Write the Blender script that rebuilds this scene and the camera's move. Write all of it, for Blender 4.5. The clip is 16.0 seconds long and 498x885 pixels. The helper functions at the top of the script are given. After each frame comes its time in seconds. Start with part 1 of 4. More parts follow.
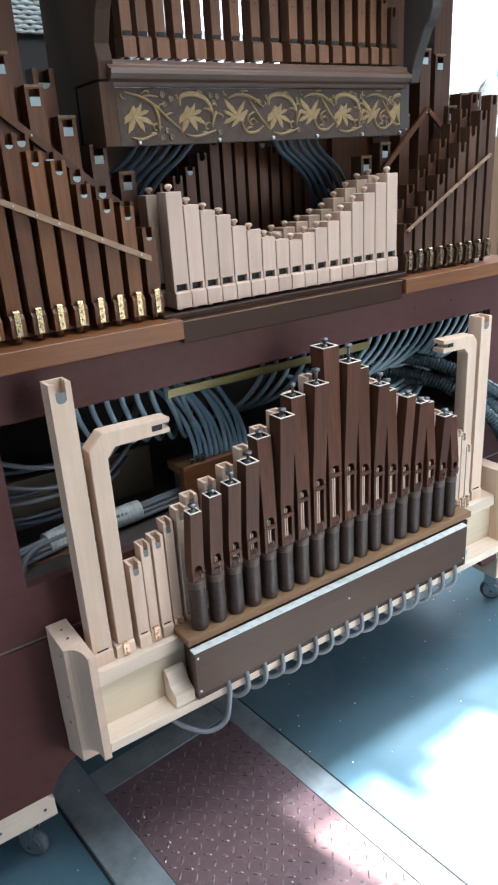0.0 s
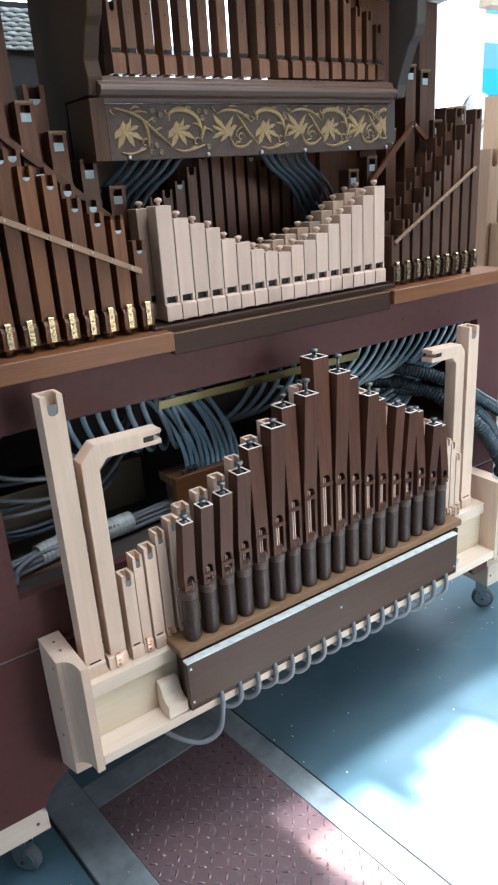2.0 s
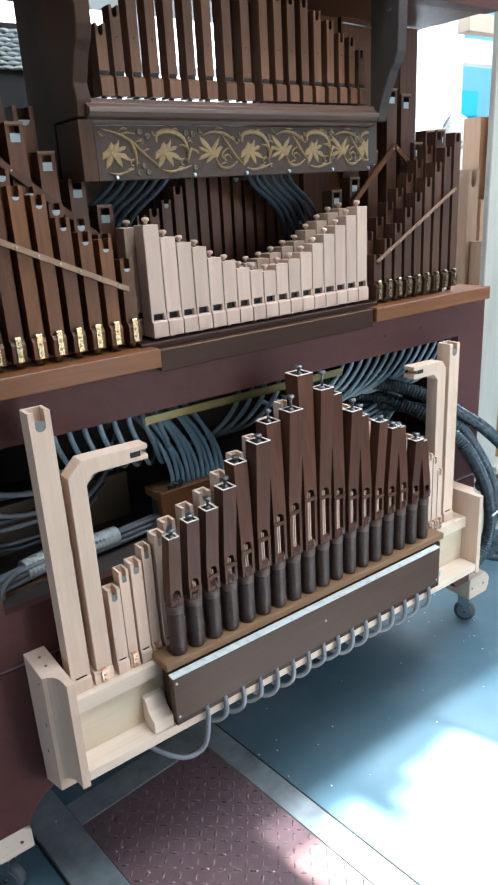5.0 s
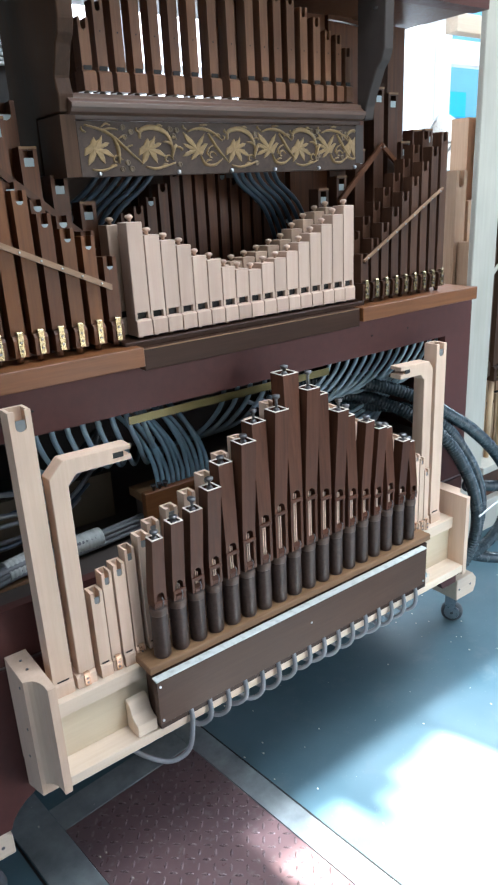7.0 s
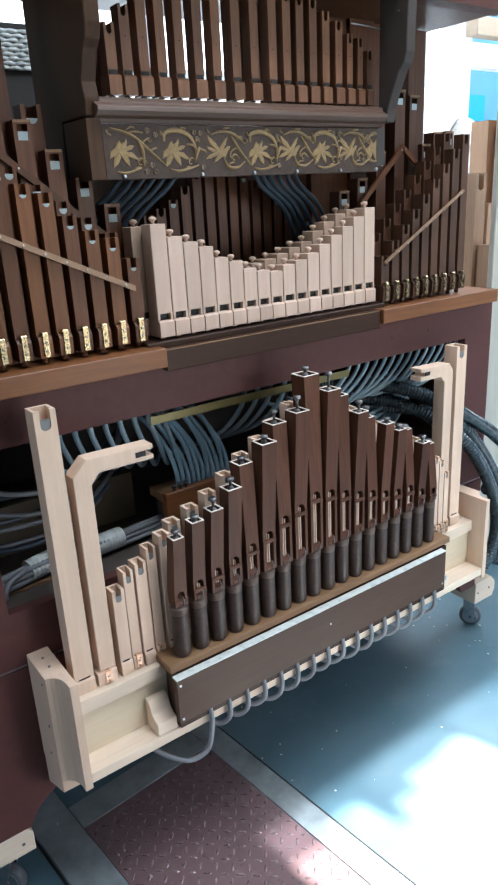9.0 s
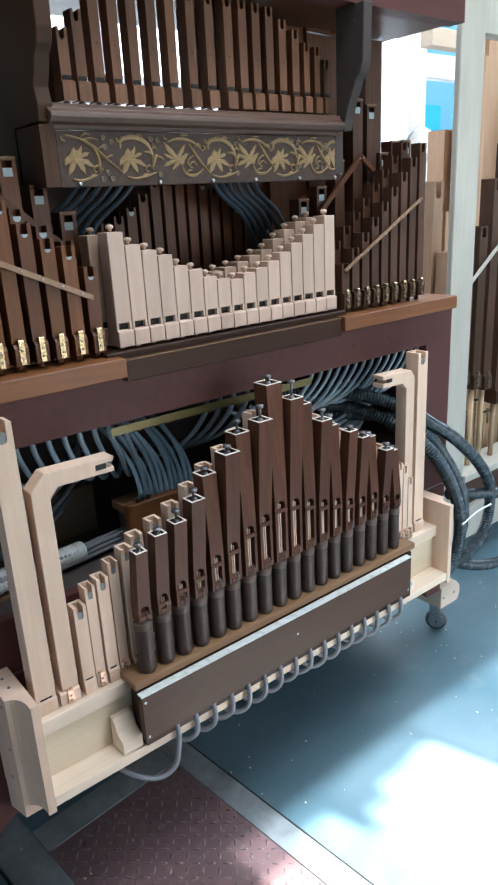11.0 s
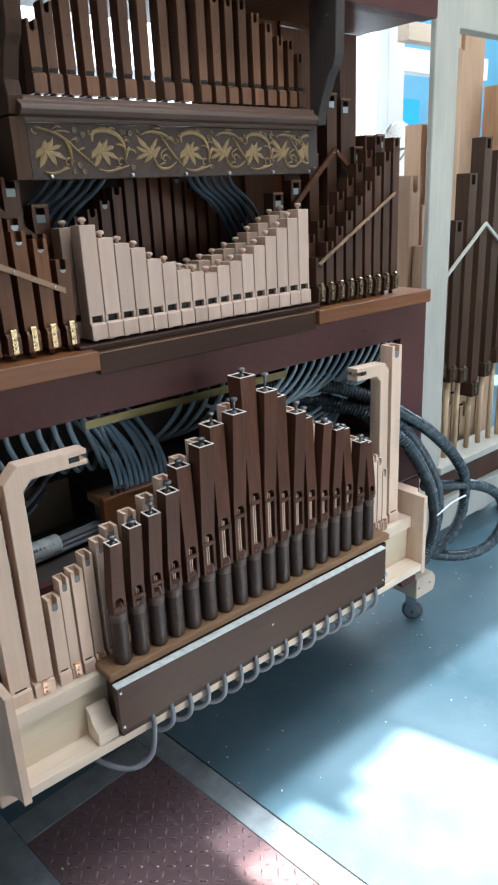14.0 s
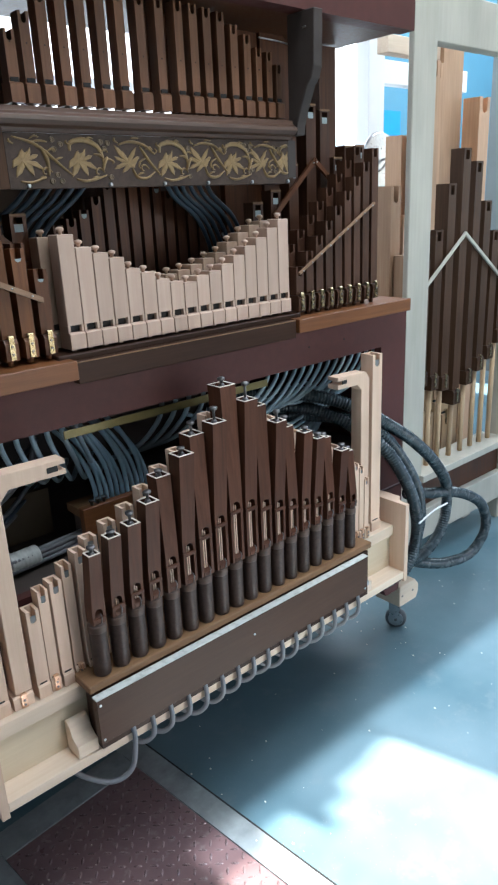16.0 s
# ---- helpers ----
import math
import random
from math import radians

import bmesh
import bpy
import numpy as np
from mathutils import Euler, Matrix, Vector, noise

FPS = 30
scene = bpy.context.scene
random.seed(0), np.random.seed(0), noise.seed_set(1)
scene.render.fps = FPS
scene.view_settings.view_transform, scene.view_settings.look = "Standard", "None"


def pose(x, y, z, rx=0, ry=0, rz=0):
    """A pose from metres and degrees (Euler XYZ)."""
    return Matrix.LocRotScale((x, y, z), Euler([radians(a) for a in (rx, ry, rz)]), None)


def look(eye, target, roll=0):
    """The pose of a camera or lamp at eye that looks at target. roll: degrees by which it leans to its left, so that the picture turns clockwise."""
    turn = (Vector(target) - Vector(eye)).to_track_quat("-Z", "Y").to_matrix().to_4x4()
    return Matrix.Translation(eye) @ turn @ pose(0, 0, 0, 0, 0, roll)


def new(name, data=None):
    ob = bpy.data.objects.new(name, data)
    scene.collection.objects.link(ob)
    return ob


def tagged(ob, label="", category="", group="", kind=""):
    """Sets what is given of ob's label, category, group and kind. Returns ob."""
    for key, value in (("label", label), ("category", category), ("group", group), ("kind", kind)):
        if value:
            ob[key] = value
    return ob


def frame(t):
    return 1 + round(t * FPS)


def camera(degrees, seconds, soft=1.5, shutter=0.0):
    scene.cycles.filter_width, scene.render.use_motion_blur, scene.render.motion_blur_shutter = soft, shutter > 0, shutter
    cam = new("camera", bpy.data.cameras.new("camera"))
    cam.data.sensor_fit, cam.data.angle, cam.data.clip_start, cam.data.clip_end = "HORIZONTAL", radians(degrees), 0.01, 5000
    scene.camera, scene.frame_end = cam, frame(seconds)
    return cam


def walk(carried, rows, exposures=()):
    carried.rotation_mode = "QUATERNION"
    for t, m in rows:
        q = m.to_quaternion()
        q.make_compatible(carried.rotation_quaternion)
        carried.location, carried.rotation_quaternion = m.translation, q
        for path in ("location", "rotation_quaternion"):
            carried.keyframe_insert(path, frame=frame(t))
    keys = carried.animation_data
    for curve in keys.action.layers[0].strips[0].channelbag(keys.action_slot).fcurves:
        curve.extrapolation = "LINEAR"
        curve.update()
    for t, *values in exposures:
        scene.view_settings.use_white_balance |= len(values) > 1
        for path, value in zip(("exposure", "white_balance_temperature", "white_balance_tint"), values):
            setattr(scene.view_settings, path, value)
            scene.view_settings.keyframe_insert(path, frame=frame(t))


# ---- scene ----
cam = camera(39.1, 16.0, soft=2.25)
EXPO, KELVIN = 3.58, 6050.0
SUN, SKYLIGHT, FRONT, SIDE, WEST, BACKSKY, DAYGLOW = 5.0, 10.3, 2.0, 1.1, 1.9, 21.0, 0.5
PATH = [
    (0, (-0.069, -0.049, 1.475), (0.951, 1.507, 0.742), -3.6),
    (0.5, (-0.073, -0.053, 1.48), (0.958, 1.502, 0.761), -3.8),
    (1, (-0.074, -0.055, 1.481), (0.971, 1.497, 0.778), -3.7),
    (1.5, (-0.074, -0.056, 1.478), (0.969, 1.496, 0.769), -3.6),
    (2, (-0.073, -0.058, 1.477), (0.974, 1.493, 0.772), -3.8),
    (2.5, (-0.073, -0.057, 1.479), (0.981, 1.487, 0.769), -3.6),
    (3, (-0.078, -0.064, 1.484), (0.997, 1.472, 0.788), -3.4),
    (3.5, (-0.084, -0.067, 1.482), (0.999, 1.466, 0.79), -3.4),
    (6, (-0.086, -0.068, 1.49), (1.028, 1.458, 0.831), -2.8),
    (6.5, (-0.086, -0.068, 1.49), (1.042, 1.442, 0.82), -2.7),
    (7, (-0.07, -0.062, 1.481), (1.05, 1.453, 0.809), -2.9),
    (7.5, (-0.074, -0.063, 1.483), (1.051, 1.454, 0.825), -2.8),
    (8, (-0.083, -0.06, 1.482), (1.031, 1.467, 0.827), -2.9),
    (8.5, (-0.082, -0.057, 1.479), (1.011, 1.477, 0.806), -3.1),
    (9, (-0.086, -0.061, 1.478), (1.003, 1.481, 0.818), -3.0),
    (9.5, (-0.078, -0.059, 1.479), (1.011, 1.48, 0.814), -2.9),
    (10, (-0.066, -0.063, 1.489), (1.075, 1.448, 0.843), -2.9),
    (10.2, (-0.071, -0.047, 1.478), (1.1, 1.441, 0.835), -2.9),
    (12.5, (-0.069, -0.064, 1.476), (1.102, 1.423, 0.829), -3.1),
    (13, (-0.076, -0.069, 1.476), (1.113, 1.404, 0.831), -2.8),
    (13.5, (-0.072, -0.07, 1.479), (1.118, 1.398, 0.824), -2.7),
    (14, (-0.062, -0.072, 1.477), (1.141, 1.381, 0.813), -2.7),
    (14.5, (-0.062, -0.076, 1.474), (1.162, 1.37, 0.833), -2.7),
    (15, (-0.056, -0.074, 1.476), (1.173, 1.363, 0.824), -2.7),
    (15.5, (-0.054, -0.077, 1.473), (1.176, 1.36, 0.822), -2.7),
    (16, (-0.051, -0.079, 1.476), (1.188, 1.354, 0.834), -2.6),
]
walk(cam, [(t, look(eye, target, roll)) for t, eye, target, roll in PATH], exposures=[(0.0, EXPO, KELVIN - 120, 10.0), (5.0, EXPO, KELVIN - 120, 10.0), (9.0, EXPO - 0.05, KELVIN - 60, 10.0), (12.5, EXPO - 0.25, KELVIN, 10.0), (16.0, EXPO - 0.4, KELVIN, 10.0)])

# ---- world and light ----
world = bpy.data.worlds.new("sky")
scene.world = world
world.use_nodes = True
wn = world.node_tree
sky = wn.nodes.new("ShaderNodeTexSky")
sky.sky_type = "NISHITA"
sky.sun_disc = False
sky.sun_elevation = radians(40)
sky.sun_rotation = radians(163)
wn.links.new(sky.outputs[0], wn.nodes["Background"].inputs[0])
wn.nodes["Background"].inputs[1].default_value = 0.06

sun = new("sun", bpy.data.lights.new("sun", "SUN"))
sun.data.energy, sun.data.angle, sun.data.color = SUN, radians(0.6), (1.0, 0.96, 0.9)
sun.matrix_world = look((0.29, -0.96, 0.84), (0, 0, 0))


def area(name, eye, target, w, h, power, colour):
    ob = new(name, bpy.data.lights.new(name, "AREA"))
    ob.data.shape, ob.data.size, ob.data.size_y, ob.data.energy, ob.data.color = "RECTANGLE", w, h, power, colour
    ob.matrix_world = look(eye, target)
    return ob


area("skylight_lamp", (1.4, 0.1, 3.97), (1.4, 0.1, 0), 2.4, 1.4, SKYLIGHT, (0.86, 0.94, 1.0))
area("back_skylight_lamp", (4.6, 1.6, 3.97), (4.6, 1.6, 0), 1.5, 1.5, BACKSKY, (0.84, 0.93, 1.0))
area("front_window_lamp", (3.25, -2.28, 1.35), (3.25, 0, 1.3), 1.5, 1.7, FRONT, (0.9, 0.96, 1.0))
area("side_window_lamp", (5.45, 0.4, 1.7), (0, 0.4, 1.4), 2.2, 1.6, SIDE, (0.86, 0.94, 1.0))
# Fill lamp added in the west to brighten the lower red panel.
area("west_fill_lamp", (-3.95, 0.1, 1.5), (0, 0.6, 0.5), 2.0, 1.6, WEST, (0.95, 0.97, 1.0))


# ---- materials ----
def mat_base(name, rough=0.5, metal=0.0):
    m = bpy.data.materials.new(name)
    m.use_nodes = True
    b = m.node_tree.nodes["Principled BSDF"]
    b.inputs["Roughness"].default_value = rough
    b.inputs["Metallic"].default_value = metal
    return m, m.node_tree, b


def mixed(nt, fac, a, b, mode="MIX"):
    n = nt.nodes.new("ShaderNodeMix")
    n.data_type, n.blend_type = "RGBA", mode
    for sock, v in ((n.inputs[0], fac), (n.inputs[6], a), (n.inputs[7], b)):
        if isinstance(v, (int, float)):
            sock.default_value = v
        elif isinstance(v, tuple):
            sock.default_value = (*v, 1)
        else:
            nt.links.new(v, sock)
    return n.outputs[2]


def ramp(nt, value, lo, hi, a=0.0, b=1.0):
    n = nt.nodes.new("ShaderNodeMapRange")
    n.inputs[1].default_value, n.inputs[2].default_value, n.inputs[3].default_value, n.inputs[4].default_value = lo, hi, a, b
    nt.links.new(value, n.inputs[0])
    return n.outputs[0]


def coords(nt, scale, shift=True):
    tc = nt.nodes.new("ShaderNodeTexCoord")
    mp = nt.nodes.new("ShaderNodeMapping")
    mp.inputs["Scale"].default_value = scale
    nt.links.new(tc.outputs["Object"], mp.inputs[0])
    info = nt.nodes.new("ShaderNodeObjectInfo")
    if shift:
        mul = nt.nodes.new("ShaderNodeVectorMath")
        mul.operation = "SCALE"
        mul.inputs[0].default_value = (37, 19, 53)
        nt.links.new(info.outputs["Random"], mul.inputs["Scale"])
        nt.links.new(mul.outputs[0], mp.inputs["Location"])
    return mp.outputs[0], info.outputs["Random"]


def noise_tex(nt, vec, scale, detail=4.0, rough=0.55):
    n = nt.nodes.new("ShaderNodeTexNoise")
    n.inputs["Scale"].default_value, n.inputs["Detail"].default_value, n.inputs["Roughness"].default_value = scale, detail, rough
    nt.links.new(vec, n.inputs["Vector"])
    return n.outputs["Fac"]


def bump(nt, b, height, strength, dist=0.002):
    n = nt.nodes.new("ShaderNodeBump")
    n.inputs["Strength"].default_value, n.inputs["Distance"].default_value = strength, dist
    nt.links.new(height, n.inputs["Height"])
    nt.links.new(n.outputs[0], b.inputs["Normal"])


def wood(name, light, dark, rough=0.45, along=2, vary=0.35, grain=1.0, coat=0.0, spec=0.22):
    """Wood with its grain along one axis, stains at a larger scale, and a tone of its own for each piece."""
    m, nt, b = mat_base(name, rough)
    s = [60.0, 60.0, 60.0]
    s[along] = 2.6
    vec, rnd = coords(nt, tuple(s))
    wide, _ = coords(nt, (4, 4, 1.2) if along == 2 else (1.2, 4, 4))
    g = noise_tex(nt, vec, 2.2 * grain, 6, 0.65)
    l = noise_tex(nt, wide, 2.0, 3)
    c = mixed(nt, ramp(nt, g, 0.3, 0.7), dark, light)
    c = mixed(nt, ramp(nt, l, 0.35, 0.7, 0.0, 0.45), c, tuple(v * 0.62 for v in dark))
    c = mixed(nt, 1.0, c, ramp(nt, rnd, 0, 1, 1 - vary, 1 + vary * 0.4), "MULTIPLY")
    nt.links.new(c, b.inputs["Base Color"])
    nt.links.new(ramp(nt, g, 0.2, 0.8, rough - 0.08, rough + 0.12), b.inputs["Roughness"])
    b.inputs["Specular IOR Level"].default_value = spec
    b.inputs["Coat Weight"].default_value = coat
    b.inputs["Coat Roughness"].default_value = 0.25
    bump(nt, b, g, 0.18, 0.0012)
    return m


def plain(name, colour, rough=0.5, metal=0.0, scale=30.0, spread=0.25, strength=0.1, spec=0.4):
    m, nt, b = mat_base(name, rough, metal)
    b.inputs["Specular IOR Level"].default_value = spec
    vec, rnd = coords(nt, (1, 1, 1))
    n = noise_tex(nt, vec, scale, 5, 0.6)
    w = noise_tex(nt, vec, scale * 0.12, 3)
    c = mixed(nt, ramp(nt, n, 0.3, 0.7), tuple(v * (1 - spread) for v in colour), colour)
    c = mixed(nt, ramp(nt, w, 0.4, 0.75, 0, spread), c, tuple(v * 0.5 for v in colour))
    nt.links.new(c, b.inputs["Base Color"])
    nt.links.new(ramp(nt, n, 0.2, 0.8, max(0.05, rough - 0.1), min(1, rough + 0.1)), b.inputs["Roughness"])
    bump(nt, b, n, strength, 0.001)
    return m


BROWN = wood("walnut_stained_wood", (0.14, 0.05, 0.019), (0.072, 0.025, 0.0105), 0.4, vary=0.22, coat=0.02)
CAPWOOD = wood("dark_reddish_stained_wood", (0.118, 0.045, 0.024), (0.07, 0.027, 0.0145), 0.4, vary=0.2, spec=0.14)
BROWND = wood("dark_brown_stained_wood", (0.10, 0.044, 0.024), (0.055, 0.025, 0.0145), 0.4, vary=0.22)
WARM = wood("warm_stained_wood", (0.20, 0.074, 0.025), (0.115, 0.04, 0.014), 0.4, vary=0.25, coat=0.03)
LEDGE = wood("varnished_ledge_wood", (0.235, 0.088, 0.032), (0.15, 0.055, 0.02), 0.4, along=0, vary=0.1, coat=0.08)
BEAM = wood("dark_beam_wood", (0.05, 0.023, 0.0135), (0.034, 0.0155, 0.0095), 0.4, along=0, vary=0.1, spec=0.12)
DARK = wood("dark_console_wood", (0.085, 0.042, 0.023), (0.048, 0.024, 0.013), 0.45, vary=0.15, spec=0.12)
PALE = wood("pale_limewood", (0.78, 0.57, 0.42), (0.69, 0.48, 0.345), 0.55, vary=0.1, grain=0.7)
PALEX = wood("pale_pine_board", (0.80, 0.65, 0.505), (0.72, 0.555, 0.405), 0.55, along=0, vary=0.08, grain=0.7)
PINE = wood("yellow_plywood", (0.69, 0.575, 0.41), (0.62, 0.50, 0.345), 0.55, along=0, vary=0.05, grain=0.6)
WARMPINE = wood("warm_new_pine", (0.62, 0.44, 0.27), (0.52, 0.35, 0.20), 0.5, vary=0.2, grain=0.7)
WHITEP = wood("primed_white_wood", (0.58, 0.42, 0.325), (0.51, 0.35, 0.265), 0.5, vary=0.08, grain=0.6)
RIMW = plain("bare_pale_end_grain", (0.78, 0.68, 0.58), 0.5, 0, 60, 0.12, 0.05)
TAN = wood("tan_batten_wood", (0.33, 0.20, 0.125), (0.25, 0.145, 0.085), 0.42, along=0, vary=0.05)
# Darker tan than WHITEP, for the rear row of knob pipes.
TANLIME = wood("darker_tan_limewood", (0.44, 0.31, 0.225), (0.36, 0.245, 0.17), 0.5, vary=0.15, grain=0.6)
# BROWN lightened for the console pipes: front light put into the colour.
CONSOLE_LIT = wood("lit_console_pipe_wood", (0.26, 0.122, 0.064), (0.165, 0.075, 0.039), 0.4, vary=0.25)
MOULD = wood("polished_moulding_wood", (0.125, 0.068, 0.045), (0.085, 0.045, 0.029), 0.33, along=0, vary=0.05, spec=0.4)
CEDAR = wood("new_reddish_wood", (0.58, 0.37, 0.23), (0.46, 0.27, 0.16), 0.5, vary=0.3, grain=0.8)
OAK = wood("mid_brown_shelf_wood", (0.27, 0.15, 0.075), (0.17, 0.09, 0.045), 0.5, along=0, vary=0.1)
CREAM = wood("cream_painted_timber", (0.54, 0.505, 0.425), (0.48, 0.445, 0.365), 0.5, vary=0.06, grain=0.5)
RED = plain("oxblood_paint", (0.100, 0.037, 0.032), 0.5, 0, 45, 0.16, 0.06, 0.18)
CAPM = plain("grey_brown_leathered_cap", (0.075, 0.047, 0.037), 0.42, 0, 120, 0.5, 0.25, 0.2)
COLLAR = plain("worn_brown_collar", (0.11, 0.065, 0.045), 0.5, 0, 120, 0.4, 0.2)
TUBE = plain("grey_blue_rubber_tube", (0.25, 0.33, 0.37), 0.38, 0, 40, 0.15, 0.03)
TUBEL = plain("light_blue_rubber_tube", (0.31, 0.46, 0.55), 0.36, 0, 40, 0.15, 0.03)
FACE = wood("worn_dark_facing_wood", (0.098, 0.054, 0.035), (0.078, 0.041, 0.026), 0.42, along=0, vary=0.1, spec=0.13)
TUBED = plain("dark_blue_tube", (0.035, 0.055, 0.075), 0.35, 0, 40, 0.15, 0.03)
TUBEG = plain("pale_grey_tube", (0.21, 0.21, 0.22), 0.4, 0, 40, 0.15, 0.03)
HOSE = plain("dark_ribbed_hose_plastic", (0.026, 0.042, 0.050), 0.26, 0, 40, 0.2, 0.02, 0.5)
BRASS = plain("aged_brass", (0.44, 0.345, 0.195), 0.27, 1.0, 170, 0.5, 0.3)
COPPER = plain("copper_clip", (0.72, 0.44, 0.28), 0.3, 0.6, 90, 0.25, 0.1)
STEEL = plain("steel", (0.45, 0.46, 0.47), 0.32, 1.0, 90, 0.25, 0.1)
BOLT = plain("dull_bolt_metal", (0.20, 0.19, 0.19), 0.38, 0.9, 90, 0.25, 0.1)
ZINC = plain("zinc_tuning_slide", (0.30, 0.35, 0.36), 0.4, 0.0, 60, 0.2, 0.05)
SLIDE = plain("dull_grey_slide", (0.20, 0.20, 0.19), 0.5, 0.0, 60, 0.2, 0.05)
GOLD = plain("old_gold_leaf", (0.30, 0.19, 0.08), 0.45, 0.1, 160, 0.35, 0.3)
BERRY = plain("dulled_gilt_berry", (0.20, 0.14, 0.085), 0.45, 0.1, 120, 0.4, 0.2)
PANELM = plain("dark_ornament_ground", (0.075, 0.048, 0.036), 0.5, 0, 90, 0.35, 0.3, 0.18)
BLACK = plain("black_recess", (0.018, 0.015, 0.013), 0.7, 0, 30, 0.2, 0.0)
INSIDE = plain("dark_cabinet_inside", (0.085, 0.066, 0.056), 0.6, 0, 20, 0.3, 0.05)
CARD = plain("brown_board", (0.16, 0.12, 0.075), 0.7, 0, 18, 0.2, 0.05)
TAPE = plain("clear_grey_tape", (0.60, 0.61, 0.57), 0.3, 0, 60, 0.2, 0.1)
OLIVE = plain("olive_brass_strip", (0.17, 0.135, 0.045), 0.4, 0.3, 40, 0.2, 0.05)
RUBBER = plain("grey_rubber_wheel", (0.10, 0.105, 0.11), 0.5, 0, 60, 0.2, 0.1)
WALL = plain("white_wall_paint", (0.70, 0.72, 0.73), 0.6, 0, 6, 0.05, 0.05)
BLUEW = plain("blue_wall_paint", (0.10, 0.27, 0.38), 0.55, 0, 6, 0.1, 0.05)
BLUEV = plain("vivid_blue_panel", (0.02, 0.30, 0.72), 0.4, 0, 10, 0.1, 0.03)
HALLW = plain("dull_hall_wall", (0.30, 0.29, 0.27), 0.7, 0, 6, 0.12, 0.05)
CEIL = plain("grey_ceiling", (0.28, 0.28, 0.27), 0.7, 0, 6, 0.08, 0.05)
WICKER = plain("white_woven_cane", (0.5, 0.52, 0.5), 0.5, 0, 40, 0.2, 0.1)
CHIP = plain("wood_chip", (0.72, 0.68, 0.58), 0.7, 0, 40, 0.2, 0.1)
STRIPM = plain("worn_steel_strip", (0.36, 0.39, 0.39), 0.42, 0.25, 14, 0.5, 0.15)
JOINT = plain("worn_pale_joint", (0.24, 0.17, 0.165), 0.5, 0, 60, 0.3, 0.1)
GREYB = plain("dark_grey_brown_cheek_paint", (0.07, 0.056, 0.05), 0.5, 0, 20, 0.2, 0.05, 0.15)


def floor_paint():
    m, nt, b = mat_base("worn_blue_grey_floor", 0.4)
    vec, _ = coords(nt, (1, 1, 1), False)
    big, mid, fine = noise_tex(nt, vec, 1.7, 4), noise_tex(nt, vec, 9, 6, 0.65), noise_tex(nt, vec, 140, 3)
    c = mixed(nt, ramp(nt, big, 0.35, 0.65), (0.062, 0.118, 0.142), (0.120, 0.180, 0.205))
    c = mixed(nt, ramp(nt, mid, 0.55, 0.75, 0, 0.5), c, (0.17, 0.20, 0.21))
    c = mixed(nt, ramp(nt, fine, 0.66, 0.74, 0, 0.35), c, (0.3, 0.31, 0.3))
    nt.links.new(c, b.inputs["Base Color"])
    nt.links.new(ramp(nt, mid, 0.3, 0.7, 0.3, 0.48), b.inputs["Roughness"])
    b.inputs["Specular IOR Level"].default_value = 0.35
    bump(nt, b, mid, 0.12, 0.003)
    return m


def plate_paint():
    m, nt, b = mat_base("worn_red_plate", 0.35)
    vec, _ = coords(nt, (1, 1, 1), False)
    big, mid = noise_tex(nt, vec, 5, 5, 0.6), noise_tex(nt, vec, 45, 5)
    c = mixed(nt, ramp(nt, big, 0.35, 0.65), (0.13, 0.08, 0.082), (0.18, 0.108, 0.106))
    c = mixed(nt, ramp(nt, mid, 0.58, 0.72, 0, 0.5), c, (0.26, 0.225, 0.22))
    nt.links.new(c, b.inputs["Base Color"])
    nt.links.new(ramp(nt, mid, 0.3, 0.7, 0.26, 0.45), b.inputs["Roughness"])
    bump(nt, b, mid, 0.15, 0.001)
    return m


FLOOR, PLATE = floor_paint(), plate_paint()
LUG = plain("polished_plate_lug", (0.24, 0.17, 0.17), 0.28, 0.35, 60, 0.4, 0.1)


def glow(name, colour, strength):
    m = bpy.data.materials.new(name)
    m.use_nodes = True
    b = m.node_tree.nodes["Principled BSDF"]
    b.inputs["Base Color"].default_value = (*colour, 1)
    b.inputs["Emission Color"].default_value = (*colour, 1)
    b.inputs["Emission Strength"].default_value = strength
    return m


PANE = glow("sun_blocking_skylight_pane", (0.9, 0.96, 1.0), 0.12)
DAY = glow("bright_daylight", (0.93, 0.97, 1.0), DAYGLOW)


# Tint for the added panes, which let part of the sun through.
def tinted_pane():
    m = bpy.data.materials.new("sun_dimming_tint")
    m.use_nodes = True
    nt = m.node_tree
    t = nt.nodes.new("ShaderNodeBsdfTransparent")
    t.inputs[0].default_value = (TINT * 0.94, TINT, TINT * 1.06, 1)
    nt.links.new(t.outputs[0], nt.nodes["Material Output"].inputs[0])
    return m


TINT = 0.5
SUN_DIM = tinted_pane()


# ---- mesh helpers ----
def add_box(bm, x0, x1, y0, y1, z0, z1, b=0.0):
    vs = [bm.verts.new((x, y, z)) for x in (x0, x1) for y in (y0, y1) for z in (z0, z1)]
    fs = [bm.faces.new([vs[i] for i in q]) for q in ((0, 1, 3, 2), (4, 6, 7, 5), (0, 4, 5, 1), (2, 3, 7, 6), (0, 2, 6, 4), (1, 5, 7, 3))]
    if b:
        es = list({e for f in fs for e in f.edges})
        bmesh.ops.bevel(bm, geom=es, offset=b, segments=1, affect="EDGES", profile=0.5)
    return bm


def box(*a, b=0.0):
    return add_box(bmesh.new(), *a, b=b)


